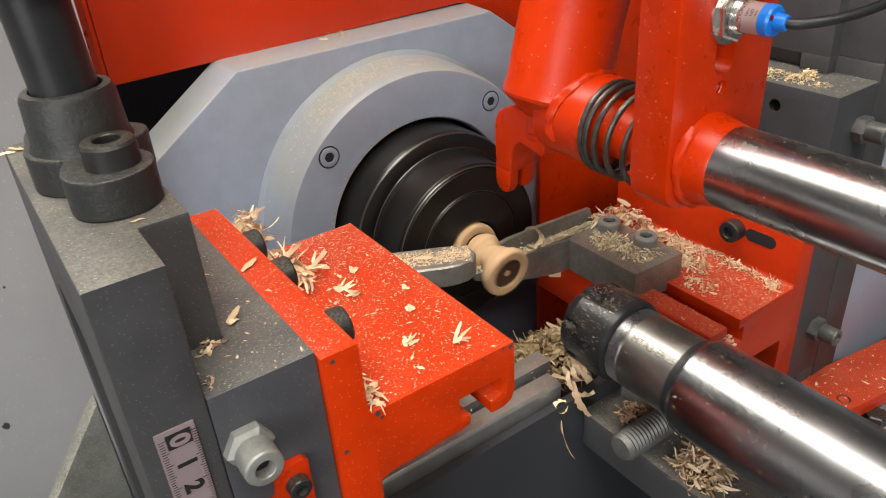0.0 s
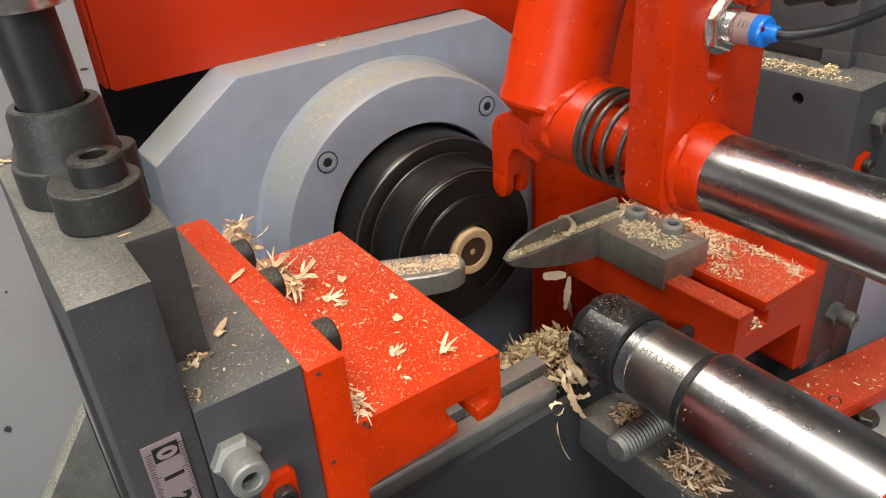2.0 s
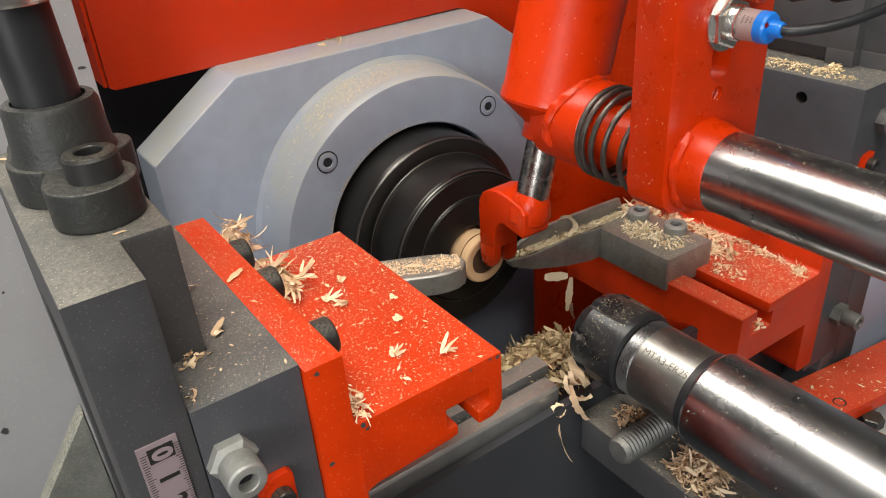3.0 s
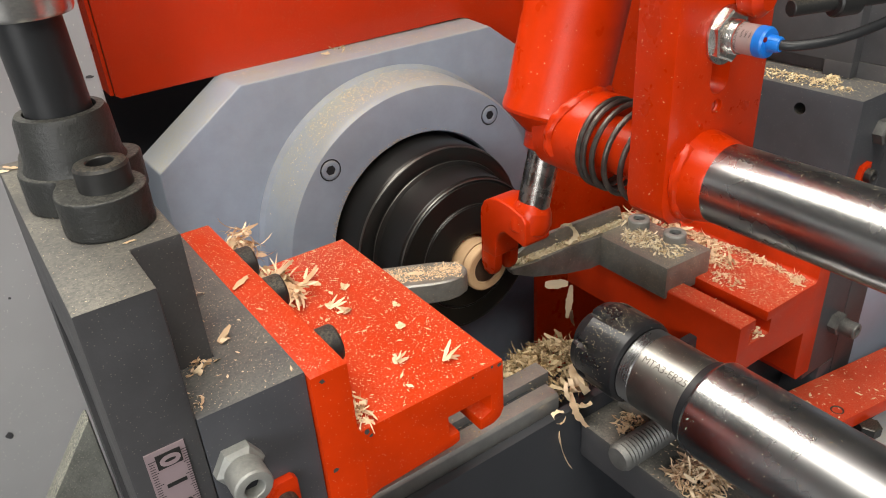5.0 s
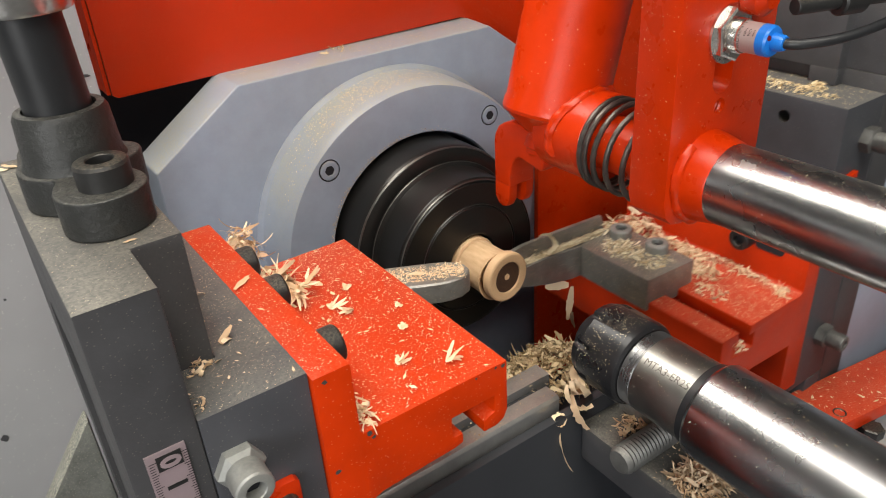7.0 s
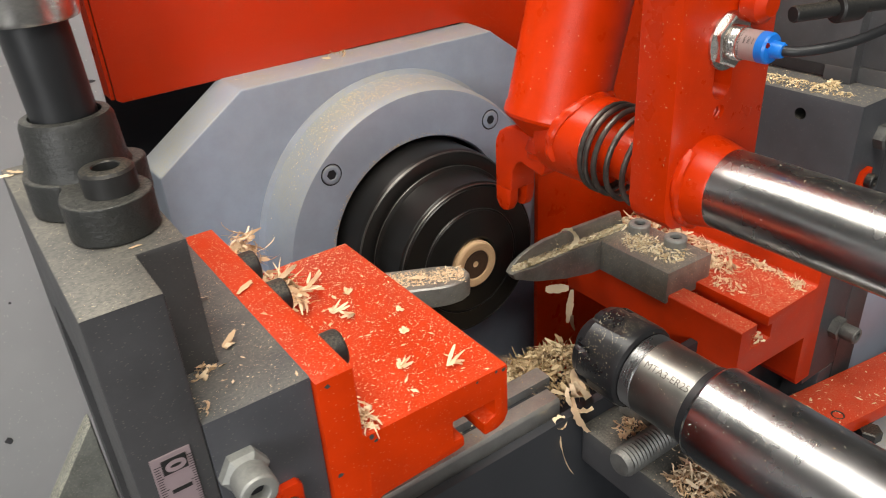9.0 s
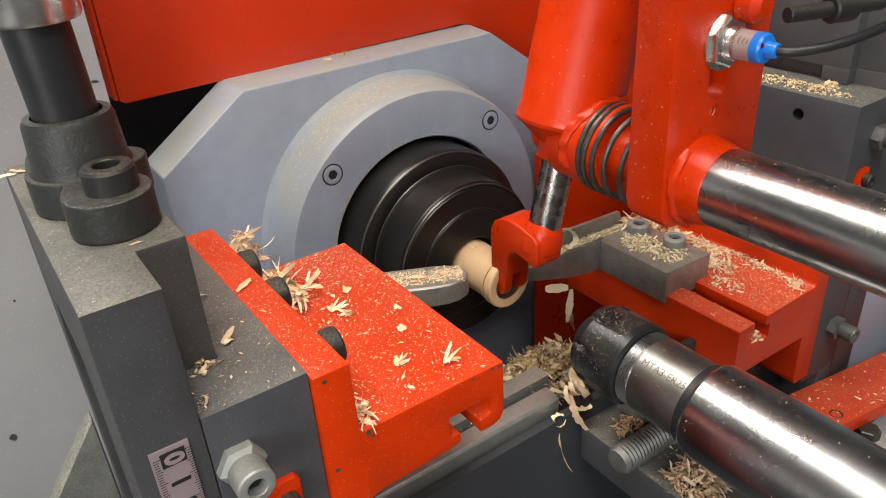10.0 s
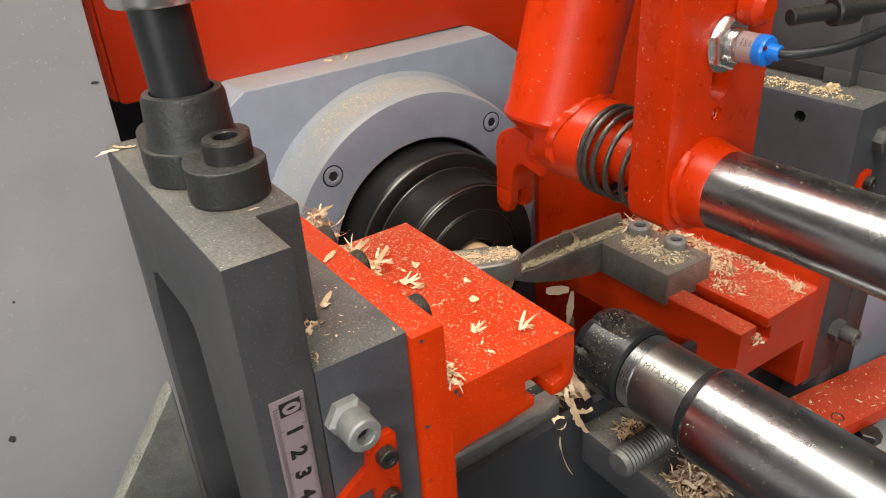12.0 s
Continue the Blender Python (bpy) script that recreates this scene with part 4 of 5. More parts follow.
def stock():
    s = thing("wooden_rod", "pale round wooden rod fed through the chuck", "wooden rod", at=(0, 0.3937, 0))
    part("rod", turned([(0.0, 0.0), (0.0, 0.0146), (0.0005, 0.015), (0.4, 0.015), (0.4, 0.0)], (0, 0, 0), (0, 1, 0), 48), WOOD, s)
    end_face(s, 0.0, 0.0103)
    return s


BEADS = [bead(0.302), bead(0.3335), bead(0.3636)]
RIMS = [rim(0.302), rim(0.3335), rim(0.3636)]
WASTES = [(waste(0.3335, 1), waste(0.3335, -1)), (waste(0.3636, 1), waste(0.3636, -1))]
STOCK = stock()


# ---- shavings, chips and dust ----
def ribbon(bm, p, heading, length, width, curl, twist=0.0, steps=7, rise=0.0):
    """One shaving: a thin strip that starts at p, bends by curl radians over its length and tapers at its ends."""
    p = Vector(p)
    d = Vector((math.cos(heading), math.sin(heading), rise)).normalized()
    side = d.cross(Vector((0, 0, 1))).normalized()
    up = side.cross(d)
    roll = Matrix.Rotation(twist, 3, d)
    side, up = roll @ side, roll @ up
    rows = []
    for i in range(steps + 1):
        w = width * (0.35 + 0.65 * math.sin(math.pi * min(1, (i + 0.6) / (steps + 0.8)))) * random.uniform(0.8, 1.15)
        rows.append((bm.verts.new(p - side * w / 2), bm.verts.new(p + side * w / 2 + up * width * random.uniform(-0.15, 0.15))))
        p = p + d * (length / steps)
        m = Matrix.Rotation(-curl / steps, 3, side)
        d, up = m @ d, m @ up
        side = (Matrix.Rotation(random.uniform(-0.12, 0.12), 3, d) @ side).normalized()
    for a, b in zip(rows, rows[1:]):
        bm.faces.new((a[0], a[1], b[1], b[0]))


def curl_ring(bm, centre, axis, radius, width, sweep):
    """A shaving rolled up into an open ring with ragged edges."""
    axis = Vector(axis).normalized()
    side = axis.orthogonal().normalized()
    up = axis.cross(side)
    rows, n = [], 26
    for i in range(n + 1):
        a = 0.6 + sweep * i / n
        p = Vector(centre) + (side * math.cos(a) + up * math.sin(a)) * radius * (1 + 0.25 * i / n)
        w = width * (0.5 + 0.5 * math.sin(math.pi * (i + 1) / (n + 2)))
        out = (side * math.cos(a) + up * math.sin(a)) * w * random.uniform(0.25, 0.6)
        rows.append((bm.verts.new(p - axis * w * random.uniform(0.3, 0.5)), bm.verts.new(p + out + axis * w * random.uniform(0.2, 0.5))))
    for a, b in zip(rows, rows[1:]):
        bm.faces.new((a[0], a[1], b[1], b[0]))


def flakes(bm, count, x0, x1, y0, y1, z, lo, hi, lift=0.0006, density=None):
    """Small flat chips strewn on a level top."""
    made = 0
    while made < count:
        x, y = random.uniform(x0, x1), random.uniform(y0, y1)
        if density and random.random() > density(x, y):
            continue
        made += 1
        size = lo * (hi / lo) ** (random.random() ** 2.2)
        a, thin = random.uniform(0, 6.28), random.uniform(0.1, 0.5)
        c, s = math.cos(a) * size, math.sin(a) * size
        lift_here = random.uniform(0, lift) + 0.00015
        tilt = size * random.uniform(-0.1, 0.3)
        pts = ((x - c, y - s, z + lift_here), (x + s * thin, y - c * thin, z + lift_here), (x + c, y + s, z + lift_here + abs(tilt)), (x - s * thin, y + c * thin, z + lift_here + abs(tilt) * 0.5))
        bm.faces.new([bm.verts.new(q) for q in pts])


def fan(bm, p, heading, count, length, width, spread=0.8):
    for _ in range(count):
        ribbon(bm, (p[0] + random.uniform(-0.001, 0.001), p[1] + random.uniform(-0.001, 0.001), p[2] + random.uniform(0.0003, 0.002)), heading + random.uniform(-spread, spread), length * random.uniform(0.5, 1.2), width * random.uniform(0.6, 1.3), random.uniform(-0.8, 1.6), random.uniform(-0.6, 0.6), 6, random.uniform(0.05, 0.6))


def heap(bm, cx, cy, z, rx, ry, height, count, length, width):
    """A loose pile of curled shavings with a domed top."""
    for _ in range(count):
        a, r = random.uniform(0, 6.28), math.sqrt(random.random())
        x, y = cx + rx * r * math.cos(a), cy + ry * r * math.sin(a)
        top = z + height * (1 - r * r) * random.uniform(0.55, 1.0)
        k = 0.25 + 1.4 * random.random() ** 2
        ribbon(bm, (x, y, top + 0.0003), random.uniform(0, 6.28), length * k, width * random.uniform(0.25, 1.1) * min(1.0, k + 0.3), random.uniform(-1.5, 5), random.uniform(-1.4, 1.4), 6, random.uniform(-0.25, 0.35))


def stuff(name, bm, material, label, category, at=(0, 0, 0)):
    bm.transform(Matrix.Translation(-Vector(at)))
    ob = part(name, bm, material, None, label, 60)
    ob.location = at
    return tagged(ob, label, category, kind="stuff")


def left_litter():
    random.seed(21)
    z = 0.0523
    bm = bmesh.new()
    dense = lambda x, y: 0.35 + 0.65 * max(0.0, min(1.0, (y - 0.22) / 0.09)) * max(0.25, min(1.0, 0.2 + (x + 0.16) / 0.05))
    flakes(bm, 9000, -0.158, -0.0935, 0.1915, 0.327, z, 0.00008, 0.00075, 0.0004, dense)
    flakes(bm, 150, -0.158, -0.0945, 0.193, 0.326, z, 0.0007, 0.0022, 0.0012, dense)
    flakes(bm, 1800, -0.175, -0.162, 0.192, 0.327, 0.085, 0.00008, 0.0006, 0.0004)
    for x, y, h, n, le in ((-0.128, 0.2155, 0.5, 5, 0.006), (-0.113, 0.2035, 0.1, 3, 0.009), (-0.137, 0.286, 2.2, 5, 0.007), (-0.131, 0.2705, 0.4, 6, 0.008), (-0.124, 0.262, 2.8, 4, 0.006), (-0.118, 0.281, 1.0, 4, 0.006), (-0.128, 0.3, 0.2, 5, 0.007), (-0.14, 0.31, 1.9, 4, 0.006),
                           (-0.1505, 0.247, 0.9, 3, 0.005), (-0.146, 0.296, 4.0, 6, 0.009), (-0.152, 0.288, 4.4, 6, 0.01), (-0.113, 0.235, 2.0, 2, 0.004), (-0.106, 0.252, 0.3, 2, 0.003)):
        fan(bm, (x, y, z), h, n + 2, le, 0.0019)
    heap(bm, -0.146, 0.3, z, 0.010, 0.013, 0.014, 320, 0.010, 0.0024)
    fan(bm, (-0.136, 0.293, z + 0.003), 5.2, 9, 0.011, 0.0022, 1.2)
    fan(bm, (-0.14, 0.287, z + 0.002), 4.4, 9, 0.011, 0.002, 0.9)
    heap(bm, -0.151, 0.3195, z + 0.012, 0.007, 0.006, 0.020, 150, 0.009, 0.0022)
    heap(bm, -0.1565, 0.199, z, 0.0035, 0.0065, 0.006, 120, 0.005, 0.0016)
    heap(bm, -0.157, 0.212, z, 0.0025, 0.006, 0.009, 26, 0.007, 0.0022)
    ribbon(bm, (-0.1745, 0.262, 0.0855), 0.6, 0.016, 0.0026, 0.7, 0.2, 8, 0.15)
    ribbon(bm, (-0.1710, 0.2405, 0.0852), 1.9, 0.006, 0.0013, 0.5)
    d, tip = Vector((0.89, -0.455, 0)).normalized(), Vector((-0.0285, 0.302, 0))
    for _ in range(1300):
        u, v = -0.004 - 0.07 * random.random() ** 1.2, 0.0095 * random.uniform(-1, 1) * random.random() ** 0.4
        q, h = tip + d * u + Vector((-d.y, d.x, 0)) * v, random.uniform(0, 6.28)
        ribbon(bm, (q.x, q.y, 0.0206), h, random.uniform(0.0004, 0.0022), random.uniform(0.0003, 0.0011), random.uniform(-0.5, 1), 0, 3, 0.25)
    ribbon(bm, (-0.062, 0.318, 0.0215), -0.6, 0.014, 0.0022, 1.2, 0.3, 10, 0.3)
    holder = stuff("wood_shavings", bm, SHAVING, "pale wood shavings and sawdust strewn on the red holder", "wood shavings", LEFT.location)
    bm = bmesh.new()
    flakes(bm, 1900, -0.1972, -0.1768, 0.224, 0.33, 0.0869, 0.00006, 0.00042, 0.0003)
    flakes(bm, 750, -0.213, -0.1768, 0.1935, 0.222, 0.0869, 0.00006, 0.00042, 0.0003)
    flakes(bm, 30, -0.2115, -0.178, 0.195, 0.3, 0.0869, 0.0006, 0.0018, 0.0012)
    heap(bm, -0.2035, 0.2165, 0.0869, 0.0055, 0.003, 0.004, 14, 0.006, 0.0022)
    heap(bm, -0.2105, 0.2015, 0.0869, 0.002, 0.006, 0.002, 12, 0.003, 0.0016)
    fan(bm, (-0.1925, 0.2265, 0.0871), 0.5, 4, 0.007, 0.0022)
    heap(bm, -0.195, 0.258, 0.0869, 0.002, 0.008, 0.006, 14, 0.008, 0.0022)
    flakes(bm, 1800, -0.2362, -0.198, 0.194, 0.332, 0.1361, 0.00006, 0.00035, 0.0003, lambda x, y: 1.0 if x < -0.2142 or y > 0.2225 else 0.0)
    ribbon(bm, (-0.2335, 0.322, 0.1364), 2.6, 0.011, 0.003, 0.5)
    ribbon(bm, (-0.2265, 0.322, 0.1364), 2.9, 0.009, 0.0026, -0.4)
    ribbon(bm, (-0.2145, 0.2265, 0.1364), 0.2, 0.007, 0.0016, 0.3)
    slide_dust = stuff("sawdust", bm, SHAVING, "sawdust and small chips on the grey slide", "sawdust", LEFT.location)
    return [holder, slide_dust]


def right_litter():
    random.seed(33)
    at = Vector((0.15, 0.25, 0))
    bm = bmesh.new()
    z = -0.0098
    flakes(bm, 3200, 0.1015, 0.150, 0.19, 0.32, z, 0.0001, 0.0008, 0.0005, lambda x, y: 0.25 + 0.75 * (x - 0.1) / 0.05)
    flakes(bm, 200, 0.077, 0.0905, 0.19, 0.24, z, 0.0002, 0.001, 0.0005)
    heap(bm, 0.146, 0.236, z, 0.004, 0.036, 0.003, 330, 0.004, 0.0015)
    heap(bm, 0.127, 0.243, z, 0.008, 0.013, 0.004, 160, 0.006, 0.002)
    heap(bm, 0.143, 0.199, z, 0.007, 0.003, 0.002, 50, 0.006, 0.0018)
    heap(bm, 0.128, 0.298, z, 0.02, 0.025, 0.02, 320, 0.009, 0.003)
    heap(bm, 0.0965, 0.1935, z - 0.016, 0.004, 0.004, 0.006, 26, 0.005, 0.0022)
    flakes(bm, 2200, 0.105, 0.1495, 0.19, 0.3, z, 0.0002, 0.0011, 0.0006, lambda x, y: 0.3 + 0.7 * (x - 0.1) / 0.05)
    heap(bm, 0.137, 0.268, z, 0.012, 0.02, 0.004, 420, 0.005, 0.0018)
    heap(bm, 0.112, 0.226, z, 0.008, 0.012, 0.002, 90, 0.004, 0.0016)
    holder = stuff("wood_shavings", bm, SHAVING, "sawdust and shavings caked on the red tool holder", "wood shavings", at)
    bm = bmesh.new()
    flakes(bm, 2600, 0.0755, 0.1125, 0.2425, 0.302, 0.0064, 0.0001, 0.0006, 0.0004)
    heap(bm, 0.091, 0.277, 0.0062, 0.012, 0.013, 0.0022, 520, 0.0034, 0.0014)
    heap(bm, 0.094, 0.256, 0.0062, 0.013, 0.01, 0.0014, 260, 0.003, 0.0014)
    heap(bm, 0.086, 0.268, 0.0062, 0.006, 0.008, 0.003, 14, 0.006, 0.0014)
    heap(bm, 0.103, 0.302, 0.0062, 0.006, 0.005, 0.006, 60, 0.005, 0.0018)
    for k in range(2600):
        x = 0.002 + 0.096 * random.random()
        up = random.random()
        ribbon(bm, (x, 0.2985 + 0.0046 * up, 0.0092 - 0.00004 * max(0.0, x - 0.017) * 1000 + 0.0026 * up * up * random.random()), random.uniform(-0.6, 0.6), random.uniform(0.0004, 0.0014), random.uniform(0.0004, 0.001), random.uniform(-0.5, 1), 0, 3, 0.2)
    flakes(bm, 260, 0.004, 0.022, 0.2985, 0.3035, 0.0102, 0.0003, 0.0013, 0.001)
    curl_ring(bm, (0.047, 0.3005, 0.0155), (-0.5, -0.8, 0.25), 0.0046, 0.0055, 5.4)
    heap(bm, 0.010, 0.3005, 0.0098, 0.006, 0.002, 0.003, 90, 0.003, 0.0016)
    for count, spot, along_a, along_b in ((420, lambda: (0.07405, random.uniform(0.2425, 0.2955), random.uniform(-0.0148, 0.0055)), (0, 1, 0), (0, 0, 1)),
                                          (160, lambda: (random.uniform(0.075, 0.113), 0.2398, random.uniform(-0.0095, 0.0055)), (1, 0, 0), (0, 0, 1)),
                                          (300, lambda: (random.uniform(0.03, 0.074), 0.2958, random.uniform(-0.008, 0.008)), (1, 0, 0), (0, 0, 1)),
                                          (140, lambda: (random.uniform(0.03, 0.098), 0.3032, random.uniform(0.009, 0.0165)), (1, 0, 0), (0, 0, 1))):
        for _ in range(count):
            c, h, size = Vector(spot()), random.uniform(0, 6.28), 0.0001 * 4 ** (random.random() ** 1.6)
            p, q = Vector(along_a), Vector(along_b)
            t, u = (p * math.cos(h) + q * math.sin(h)) * size, (q * math.cos(h) - p * math.sin(h)) * size * 0.5
            bm.faces.new([bm.verts.new(v) for v in (c - t, c - u, c + t, c + u)])
    heap(bm, 0.055, 0.3008, 0.0078, 0.045, 0.0022, 0.0018, 1500, 0.0022, 0.0011)
    tool = stuff("sawdust", bm, PALE_CHIP, "yellow sawdust and a curl on the skew tool", "sawdust", at)
    bm = bmesh.new()
    heap(bm, 0.178, 0.245, 0.0996, 0.009, 0.04, 0.002, 620, 0.0024, 0.0012)
    heap(bm, 0.186, 0.224, 0.0996, 0.005, 0.006, 0.004, 170, 0.0026, 0.0014)
    flakes(bm, 1500, 0.166, 0.203, 0.194, 0.3, 0.0998, 0.0002, 0.0008, 0.0005)
    block = stuff("wood_chips", bm, CHIP, "pale wood chips on the grey slide block", "wood chips", at)
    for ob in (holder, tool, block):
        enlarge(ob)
    return [holder, tool, block]


def still_litter():
    random.seed(5)
    bm = bmesh.new()
    heap(bm, 0.016, 0.291, -0.078, 0.05, 0.024, 0.024, 2200, 0.008, 0.003)
    flakes(bm, 700, -0.18, -0.01, 0.2405, 0.271, -0.0413, 0.0002, 0.0012, 0.0005)
    stuff("chip_pile", bm, SHADED_CHIP, "loose pile of pale wood shavings behind the rail", "wood shavings")
    bm = bmesh.new()
    heap(bm, 0.022, 0.208, -0.062, 0.017, 0.013, 0.006, 320, 0.006, 0.002)
    heap(bm, 0.010, 0.160, -0.064, 0.012, 0.015, 0.016, 700, 0.007, 0.0018)
    heap(bm, 0.045, 0.165, -0.062, 0.03, 0.03, 0.004, 260, 0.006, 0.002)
    flakes(bm, 900, -0.004, 0.098, 0.06, 0.236, -0.0619, 0.0002, 0.0012, 0.0005)
    stuff("chip_pile", bm, SHAVING, "crumpled wood shavings lying on the grey bar", "wood shavings")
    bm = bmesh.new()
    for k, (x, y, zz) in enumerate(((-0.012, 0.236, -0.032), (-0.009, 0.2365, -0.031), (-0.006, 0.237, -0.032))):
        ribbon(bm, (x, y, zz), 3.6 + k * 0.6, 0.028, 0.0055, 2.4 + k, 0.6, 16, -1.6)
    ribbon(bm, (-0.018, 0.232, -0.048), 2.4, 0.024, 0.0055, 6.2, 0.3, 20, 0.5)
    ribbon(bm, (-0.0125, 0.232, -0.036), 4.4, 0.03, 0.006, 0.9, 1.0, 14, -3.0)
    ribbon(bm, (-0.021, 0.232, -0.06), 4.2, 0.028, 0.0028, 0.6, 1.2, 10, -4.0)
    ribbon(bm, (-0.004, 0.236, -0.035), 5.4, 0.03, 0.005, 2.0, 1.0, 14, -1.2)
    stuff("hanging_shaving", bm, SHAVING, "long curled shaving hanging over the edge", "wood shaving")
    bm = bmesh.new()
    ribbon(bm, (0.0575, 0.331, -0.0405), -0.6, 0.017, 0.008, 0.3, 1.5, 8, -0.1)
    ribbon(bm, (0.0745, 0.322, -0.044), 0.96, 0.032, 0.0052, 0.4, 0.3, 18, -3.0)
    ribbon(bm, (0.0775, 0.324, -0.068), 0.8, 0.03, 0.0042, -0.3, 0.4, 14, -2.0)
    stuff("hanging_shaving", bm, SHAVING, "pale shaving hanging before the red column", "wood shaving")
    bm = bmesh.new()
    on_bar = lambda x, y: 1.0 if abs(y - 0.183 + 0.158 * (x - 0.24)) < 0.019 else 0.0
    flakes(bm, 340, 0.14, 0.33, 0.145, 0.222, -0.1298, 0.0003, 0.0019, 0.0006, on_bar)
    flakes(bm, 30, 0.15, 0.24, 0.165, 0.215, -0.1296, 0.0016, 0.0034, 0.0015, on_bar)
    stuff("wood_chips", bm, PALE_CHIP, "pale chips scattered on the red bar", "wood chips")
    bm = bmesh.new()
    flakes(bm, 900, -0.10, 0.092, 0.43, 0.461, 0.1194, 0.0002, 0.0011, 0.0005)
    heap(bm, -0.022, 0.448, 0.1194, 0.01, 0.005, 0.003, 12, 0.005, 0.002)
    stuff("sawdust", bm, CHIP, "sawdust on the top edge of the headstock plate", "sawdust")
    bm = bmesh.new()
    for k in range(1500):
        a, y = radians(random.gauss(103, 20)), random.uniform(0.397, 0.427)
        r, size = 0.1043, random.uniform(0.0002, 0.0006)
        c = Vector((r * math.cos(a), y, r * math.sin(a) + 0.0002))
        t, u = Vector((-math.sin(a), 0, math.cos(a))) * size, Vector((0, size, 0))
        if random.random() < 0.5:
            t, u = (t + u) * 0.7, (u - t) * 0.35
        bm.faces.new([bm.verts.new(q) for q in (c - t, c - u, c + t, c + u)])
    stuff("sawdust", bm, CHIP, "sawdust caked on the rim of the flange", "sawdust")
    bm = bmesh.new()
    for k in range(520):
        a = radians(random.gauss(140, 38))
        r, size = 0.0706 + abs(random.gauss(0, 0.0011)), random.uniform(0.0002, 0.00055)
        c, h = Vector((r * math.cos(a), 0.3929, r * math.sin(a))), random.uniform(0, 6.28)
        t, u = Vector((math.cos(h), 0, math.sin(h))) * size, Vector((-math.sin(h), -0.5, math.cos(h))) * size * random.uniform(0.3, 0.8)
        bm.faces.new([bm.verts.new(q) for q in (c - t, c - u, c + t, c + u)])
    stuff("sawdust", bm, SHADED_CHIP, "fine sawdust stuck round the mouth of the flange", "sawdust")


def bar_flakes(bm, cx, cz, r, y0, y1, count, big=0.0011, middle=95, spread=42):
    """Small chips sticking to the upper side of a bar that lies along y."""
    for _ in range(count):
        a, y = radians(random.gauss(middle, spread)), random.uniform(y0, y1)
        size = 0.00012 * (big / 0.00012) ** (random.random() ** 2)
        c = Vector((cx + (r + 0.0001) * math.cos(a), y, cz + (r + 0.0001) * math.sin(a)))
        t, u = Vector((-math.sin(a), 0, math.cos(a))), Vector((0, 1, 0))
        h = random.uniform(0, 6.28)
        t, u = (math.cos(h) * t + math.sin(h) * u) * size, (math.cos(h) * u - math.sin(h) * t) * size * random.uniform(0.1, 0.32)
        lift = Vector((math.cos(a), 0, math.sin(a))) * size * random.uniform(0.05, 0.4)
        bm.faces.new([bm.verts.new(q) for q in (c - t, c - u, c + t + lift, c + u)])


def bar_litter():
    random.seed(14)
    bm = bmesh.new()
    bar_flakes(bm, 0, 0, 0.0241, 0.079, 0.1515, 520, 0.0008)
    bar_flakes(bm, 0, 0, 0.0205, 0.158, 0.186, 320, 0.0006)
    bar_flakes(bm, 0, 0, 0.0231, 0.1985, 0.2195, 850, 0.0006, 105, 46)
    quill = stuff("chips_on_quill", bm, PALE_CHIP, "small pale chips sticking to the steel quill", "wood chips", TAIL.location)
    bm = bmesh.new()
    bar_flakes(bm, BX, BZ, 0.0225, 0.03, 0.2175, 2600, 0.0007, 85, 38)
    bar_dust = stuff("chips_on_bar", bm, PALE_CHIP, "fine sawdust on the polished guide bar", "sawdust")
    bm = bmesh.new()
    for x0, x1, y, z0, z1, n in ((0.056, 0.134, 0.2349, 0.045, 0.205, 260),):
        for _ in range(n):
            x, z, size, h = random.uniform(x0, x1), random.uniform(z0, z1), 0.00012 * 5 ** (random.random() ** 2), random.uniform(0, 6.28)
            c, t, u = Vector((x, y, z)), Vector((math.cos(h), 0, math.sin(h))) * size, Vector((-math.sin(h), 0, math.cos(h))) * size * 0.4
            bm.faces.new([bm.verts.new(q) for q in (c - t, c - u, c + t, c + u)])
    for _ in range(200):
        y, z, size, h = random.uniform(0.237, 0.26), random.uniform(0.058, 0.205), 0.00015 * 5 ** (random.random() ** 2), random.uniform(0, 6.28)
        c, t, u = Vector((0.0554, y, z)), Vector((0, math.cos(h), math.sin(h))) * size, Vector((0, -math.sin(h), math.cos(h))) * size * 0.4
        bm.faces.new([bm.verts.new(q) for q in (c - t, c - u, c + t, c + u)])
    specks = stuff("specks", bm, CHIP, "fine pale specks of sawdust on the red bracket", "sawdust")
    enlarge(bar_dust, SMALLER)
    enlarge(specks, SMALLER)
    return quill


QUILL_CHIPS = bar_litter()


def flying_clump():
    random.seed(77)
    bm = bmesh.new()
    for _ in range(46):
        ribbon(bm, (random.uniform(-0.006, 0.006), random.uniform(-0.006, 0.006), random.uniform(-0.012, 0.012)), random.uniform(0, 6.28), random.uniform(0.010, 0.022), random.uniform(0.003, 0.006), random.uniform(1, 4), random.uniform(-1.5, 1.5), 7, random.uniform(-1, 1))
    return stuff("flying_shavings", bm, SHAVING, "tangled clump of shavings thrown off the tool", "wood shavings")


CLUMP = flying_clump()
LITTER_LEFT, LITTER_RIGHT = left_litter(), right_litter()
still_litter()


# ---- things that move ----
def along(points, t):
    if t <= points[0][0]:
        return points[0][1]
    for (t0, a), (t1, b) in zip(points, points[1:]):
        if t <= t1:
            return a + (b - a) * (t - t0) / (t1 - t0)
    return points[-1][1]


TENTHS = [k / 10 for k in range(121)]
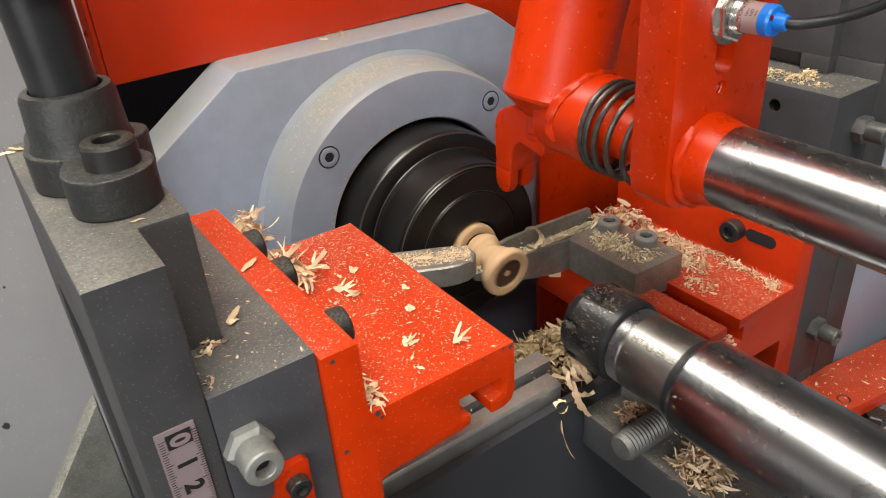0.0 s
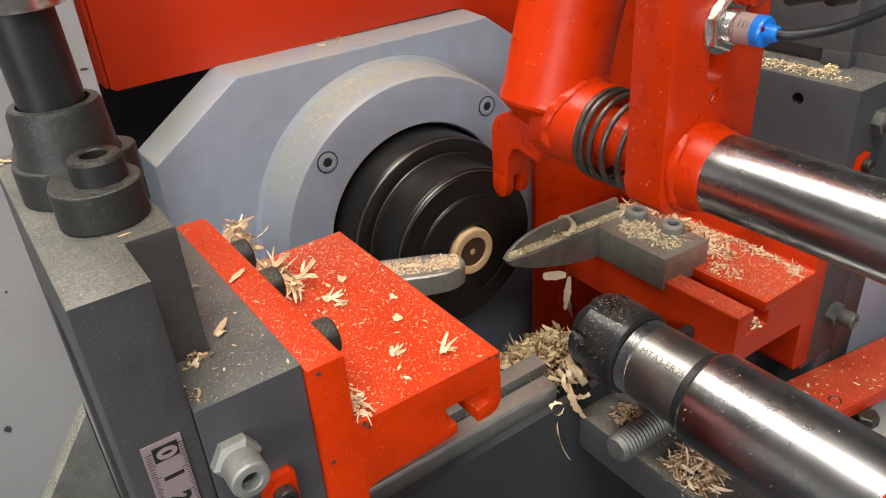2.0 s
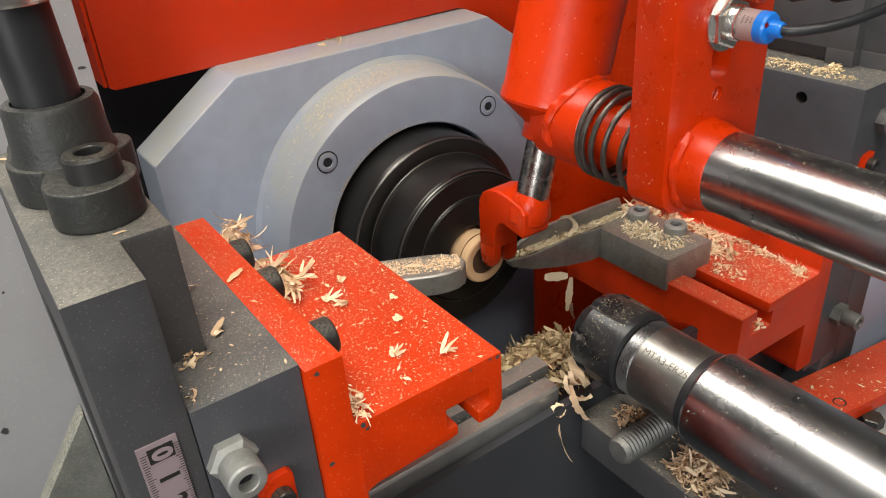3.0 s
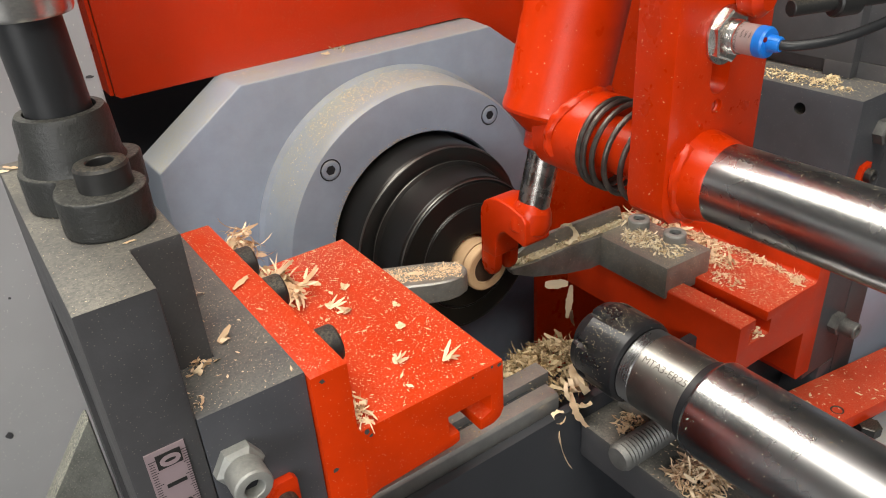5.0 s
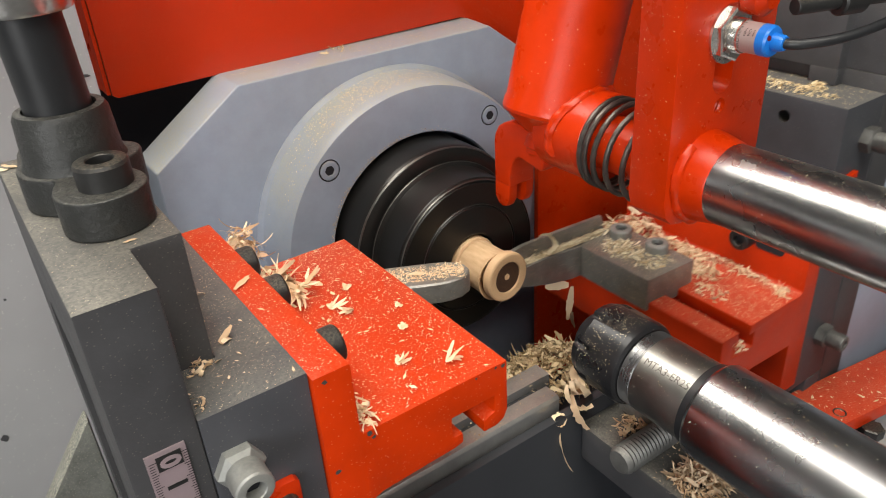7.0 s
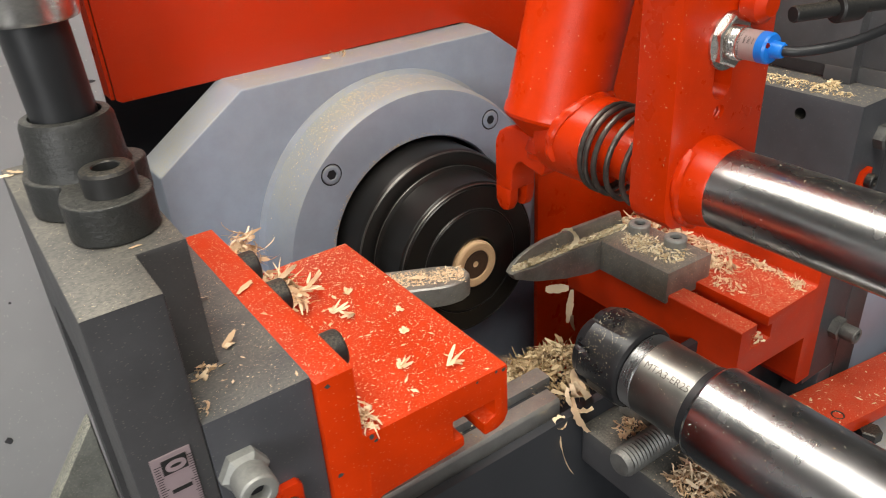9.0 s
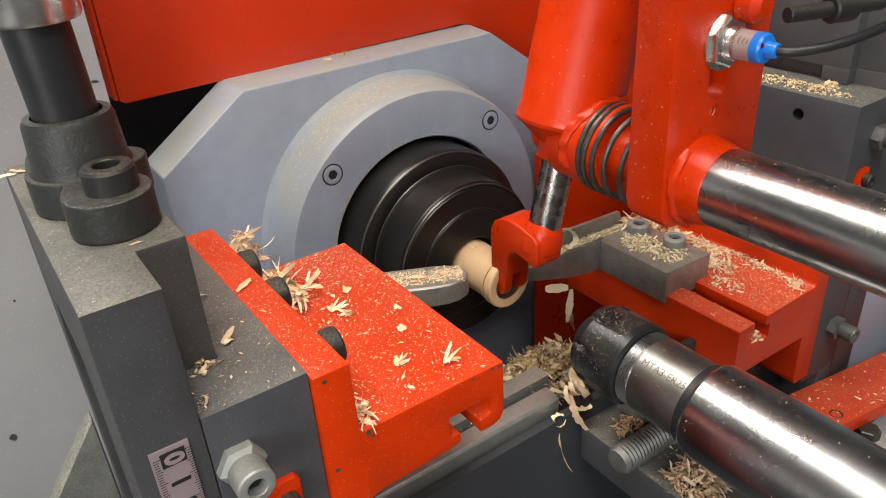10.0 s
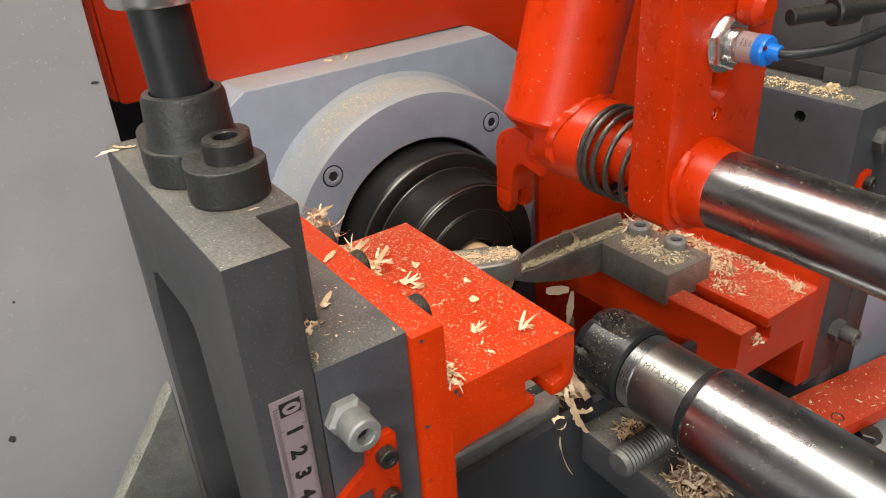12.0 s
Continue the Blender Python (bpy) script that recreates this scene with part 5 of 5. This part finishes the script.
LEFT_X = [(0, 0.0047), (0.5, 0.0163), (1.0, 0.028), (1.5, 0.037), (1.72, 0.041), (1.8, 0.03), (1.9, 0.008), (2.0, -0.0012), (6.9, -0.0012), (7.0, 0.0005), (7.2, 0.0047), (8.7, 0.0395), (8.8, 0.04), (8.88, 0.028), (8.98, 0.0), (9.05, -0.0012), (10.2, -0.0012),
          (10.5, 0.0053), (11.0, 0.0175), (11.5, 0.0282), (12.0, 0.0390)]
RIGHT_X = [(0, -0.0305), (0.1, -0.028), (0.2, -0.016), (0.3, -0.001), (0.35, 0), (6.9, 0), (7.0, -0.018), (7.1, -0.027), (7.2, -0.0305), (7.35, -0.0305), (7.55, 0), (10.2, 0), (10.3, -0.016), (10.4, -0.027), (10.5, -0.0305), (10.6, -0.0215), (10.7, -0.0025), (10.75, 0), (12, 0)]
TAIL_Y = [(0, 0.009), (0.1, 0.0205), (0.2, 0.0325), (0.3, 0.0385), (0.4, 0.048), (0.5, 0.0565), (0.6, 0.06), (0.7, 0.061), (0.8, 0.055), (0.9, 0.0425), (1.0, 0.023), (1.1, 0.012), (1.2, 0.0), (7.0, 0.0), (7.1, 0.012), (7.2, 0.024), (7.4, 0.045), (7.75, 0.066), (7.95, 0.05), (8.2, 0.01), (8.3, 0.0), (10.3, 0.0),
          (10.4, 0.01), (10.5, 0.0215), (10.6, 0.0365), (10.8, 0.046), (10.9, 0.0495), (11.0, 0.0645), (11.1, 0.068), (11.2, 0.049), (11.4, 0.018), (11.5, 0.005), (11.58, 0.0), (12, 0.0)]
HOOK_UP = [(0, 0.041), (2.08, 0.041), (2.12, 0.03), (2.2, -0.004), (6.5, -0.004), (6.6, -0.008), (6.82, -0.008), (6.9, 0.03), (6.95, 0.041), (9.15, 0.041), (9.2, 0.03), (9.28, -0.004), (9.85, -0.004), (10.0, -0.010), (10.1, -0.010), (10.18, 0.041), (12, 0.041)]
CYL_Y = [(0, 0.0), (6.5, 0.0), (6.6, -0.009), (6.82, -0.012), (6.95, 0.0), (9.85, 0.0), (10.0, -0.011), (10.12, -0.012), (10.2, 0.0), (12, 0)]
FEED = [(0, 0.0), (2.62, 0.0), (2.8, -0.011), (6.5, -0.013), (6.6, -0.026), (6.8, -0.030), (9.82, -0.030), (9.92, -0.05), (10.0, -0.063), (12, -0.063)]
FRAMES = [k / 30 for k in range(361)]


def slide(ob, table, axis, times=TENTHS):
    home = ob.location.copy()
    walk(ob, [(t, Matrix.Translation(home + Vector(axis) * along(table, t))) for t in times])


def spin(k):
    return Matrix.Rotation(radians(80) * k, 4, "Y")


def motions():
    slide(LEFT, LEFT_X, (1, 0, 0))
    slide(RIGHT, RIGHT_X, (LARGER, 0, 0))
    slide(TAIL, TAIL_Y, (0, 1, 0))
    slide(QUILL_CHIPS, TAIL_Y, (0, 1, 0))
    slide(CYL, CYL_Y, (0, 1, 0))
    slide(HOOK, HOOK_UP, AXIS)
    for ob in LITTER_LEFT:
        slide(ob, LEFT_X, (1, 0, 0))
    for ob in LITTER_RIGHT:
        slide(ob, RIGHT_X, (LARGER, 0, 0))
    home = CHUCK.location.copy()
    walk(CHUCK, [(t, Matrix.Translation(home) @ spin(k)) for k, t in enumerate(FRAMES)])
    slide(STOCK, FEED, (0, 1, 0))
    # beads: spin with the rod, wobble while they are cut, drop once they are parted
    for ob, parted, cut_from in zip(BEADS, (1.82, 8.86, 99), (0.0, 7.0, 10.25)):
        home, rows = ob.location.copy(), []
        for k, t in enumerate(FRAMES):
            y = home.y + (0 if parted == 1.82 else along(FEED, t))
            swing = 1.2 * min(1.0, max(0.0, (t - cut_from + 0.1) / 0.2)) if t < parted else 0.0
            if t < parted:
                m = Matrix.Translation((0, y + 0.03, 0)) @ spin(k) @ pose(0, 0, 0, swing) @ Matrix.Translation((0, -0.03, 0))
            else:
                fall = t - parted
                m = Matrix.Translation((0.0, y - min(0.02, fall * 0.06), max(-0.19, -4.9 * fall * fall))) @ spin(parted * 30) @ pose(0, 0, 0, min(80, fall * 200))
            rows.append((t, m))
        walk(ob, rows)
    # rims: wobble on the end of each bead, then fly off
    flight = ((0.1, (-0.04, 0.285, 0.03)), (0.2, (-0.1, 0.275, 0.075)), (0.3, (-0.13, 0.25, 0.08)), (0.4, (-0.1345, 0.215, 0.076)), (0.5, (-0.125, 0.168, 0.064)), (0.6, (-0.11, 0.14, 0.0)), (0.7, (-0.09, 0.12, -0.12)), (0.8, (-0.08, 0.11, -0.19)), (12, (-0.08, 0.11, -0.19)))
    tangle = ((0, (-0.105, 0.3, -0.03)), (0.05, (-0.08, 0.3, 0.0))) + flight
    walk(CLUMP, [(t, Matrix.Translation(p) @ pose(0, 0, 0, min(t, 0.8) * 300, min(t, 0.8) * 200)) for t, p in tangle])
    for ob, cut_from, off in zip(RIMS, (-1.0, 7.0, 10.25), (0.07, 7.08, 11.72)):
        home, rows = ob.location.copy(), []
        for k, t in enumerate(FRAMES):
            if t > off:
                break
            swing = 9.0 * min(1.0, max(0.0, (t - cut_from + 0.1) / 0.2))
            y = home.y + (0 if off < 1 else along(FEED, t))
            rows.append((t, Matrix.Translation((0, y + 0.03, 0)) @ spin(k) @ pose(0, 0, 0, swing) @ Matrix.Translation((0, -0.03, 0))))
        last, at = rows[-1]
        if off < 1:
            drop = [(t, p) for t, p in flight]
        else:
            drop = [(last + 0.06 * k, (-0.012 * k, y - 0.009 * k, max(-0.19, -0.018 * k * k))) for k in range(1, 5)] + [(12.0, (-0.048, y - 0.036, -0.19))]
        turn = at.to_quaternion().to_matrix().to_4x4()
        rows += [(t, Matrix.Translation(p) @ pose(0, 0, 0, min(t - last, 0.7) * 300, min(t - last, 0.7) * 150) @ turn) for t, p in drop if t > last]
        walk(ob, rows)
    for pair, gone, feed in zip(WASTES, (7.02, 10.28), (1, 1)):
        for sign, ob in zip((1, -1), pair):
            home, rows = ob.location.copy(), []
            for k, t in enumerate(FRAMES):
                y = home.y + along(FEED, min(t, gone))
                if t < gone:
                    m = Matrix.Translation((0, y, 0)) @ spin(k)
                else:
                    fall = t - gone
                    m = Matrix.Translation((sign * min(0.05, fall * 0.3), y - min(0.03, fall * 0.15), max(-0.192, 0.2 * fall - 4.9 * fall * fall))) @ spin(math.floor(gone * 30)) @ pose(0, 0, 0, min(85, fall * 300))
                rows.append((t, m))
            walk(ob, rows)


motions()
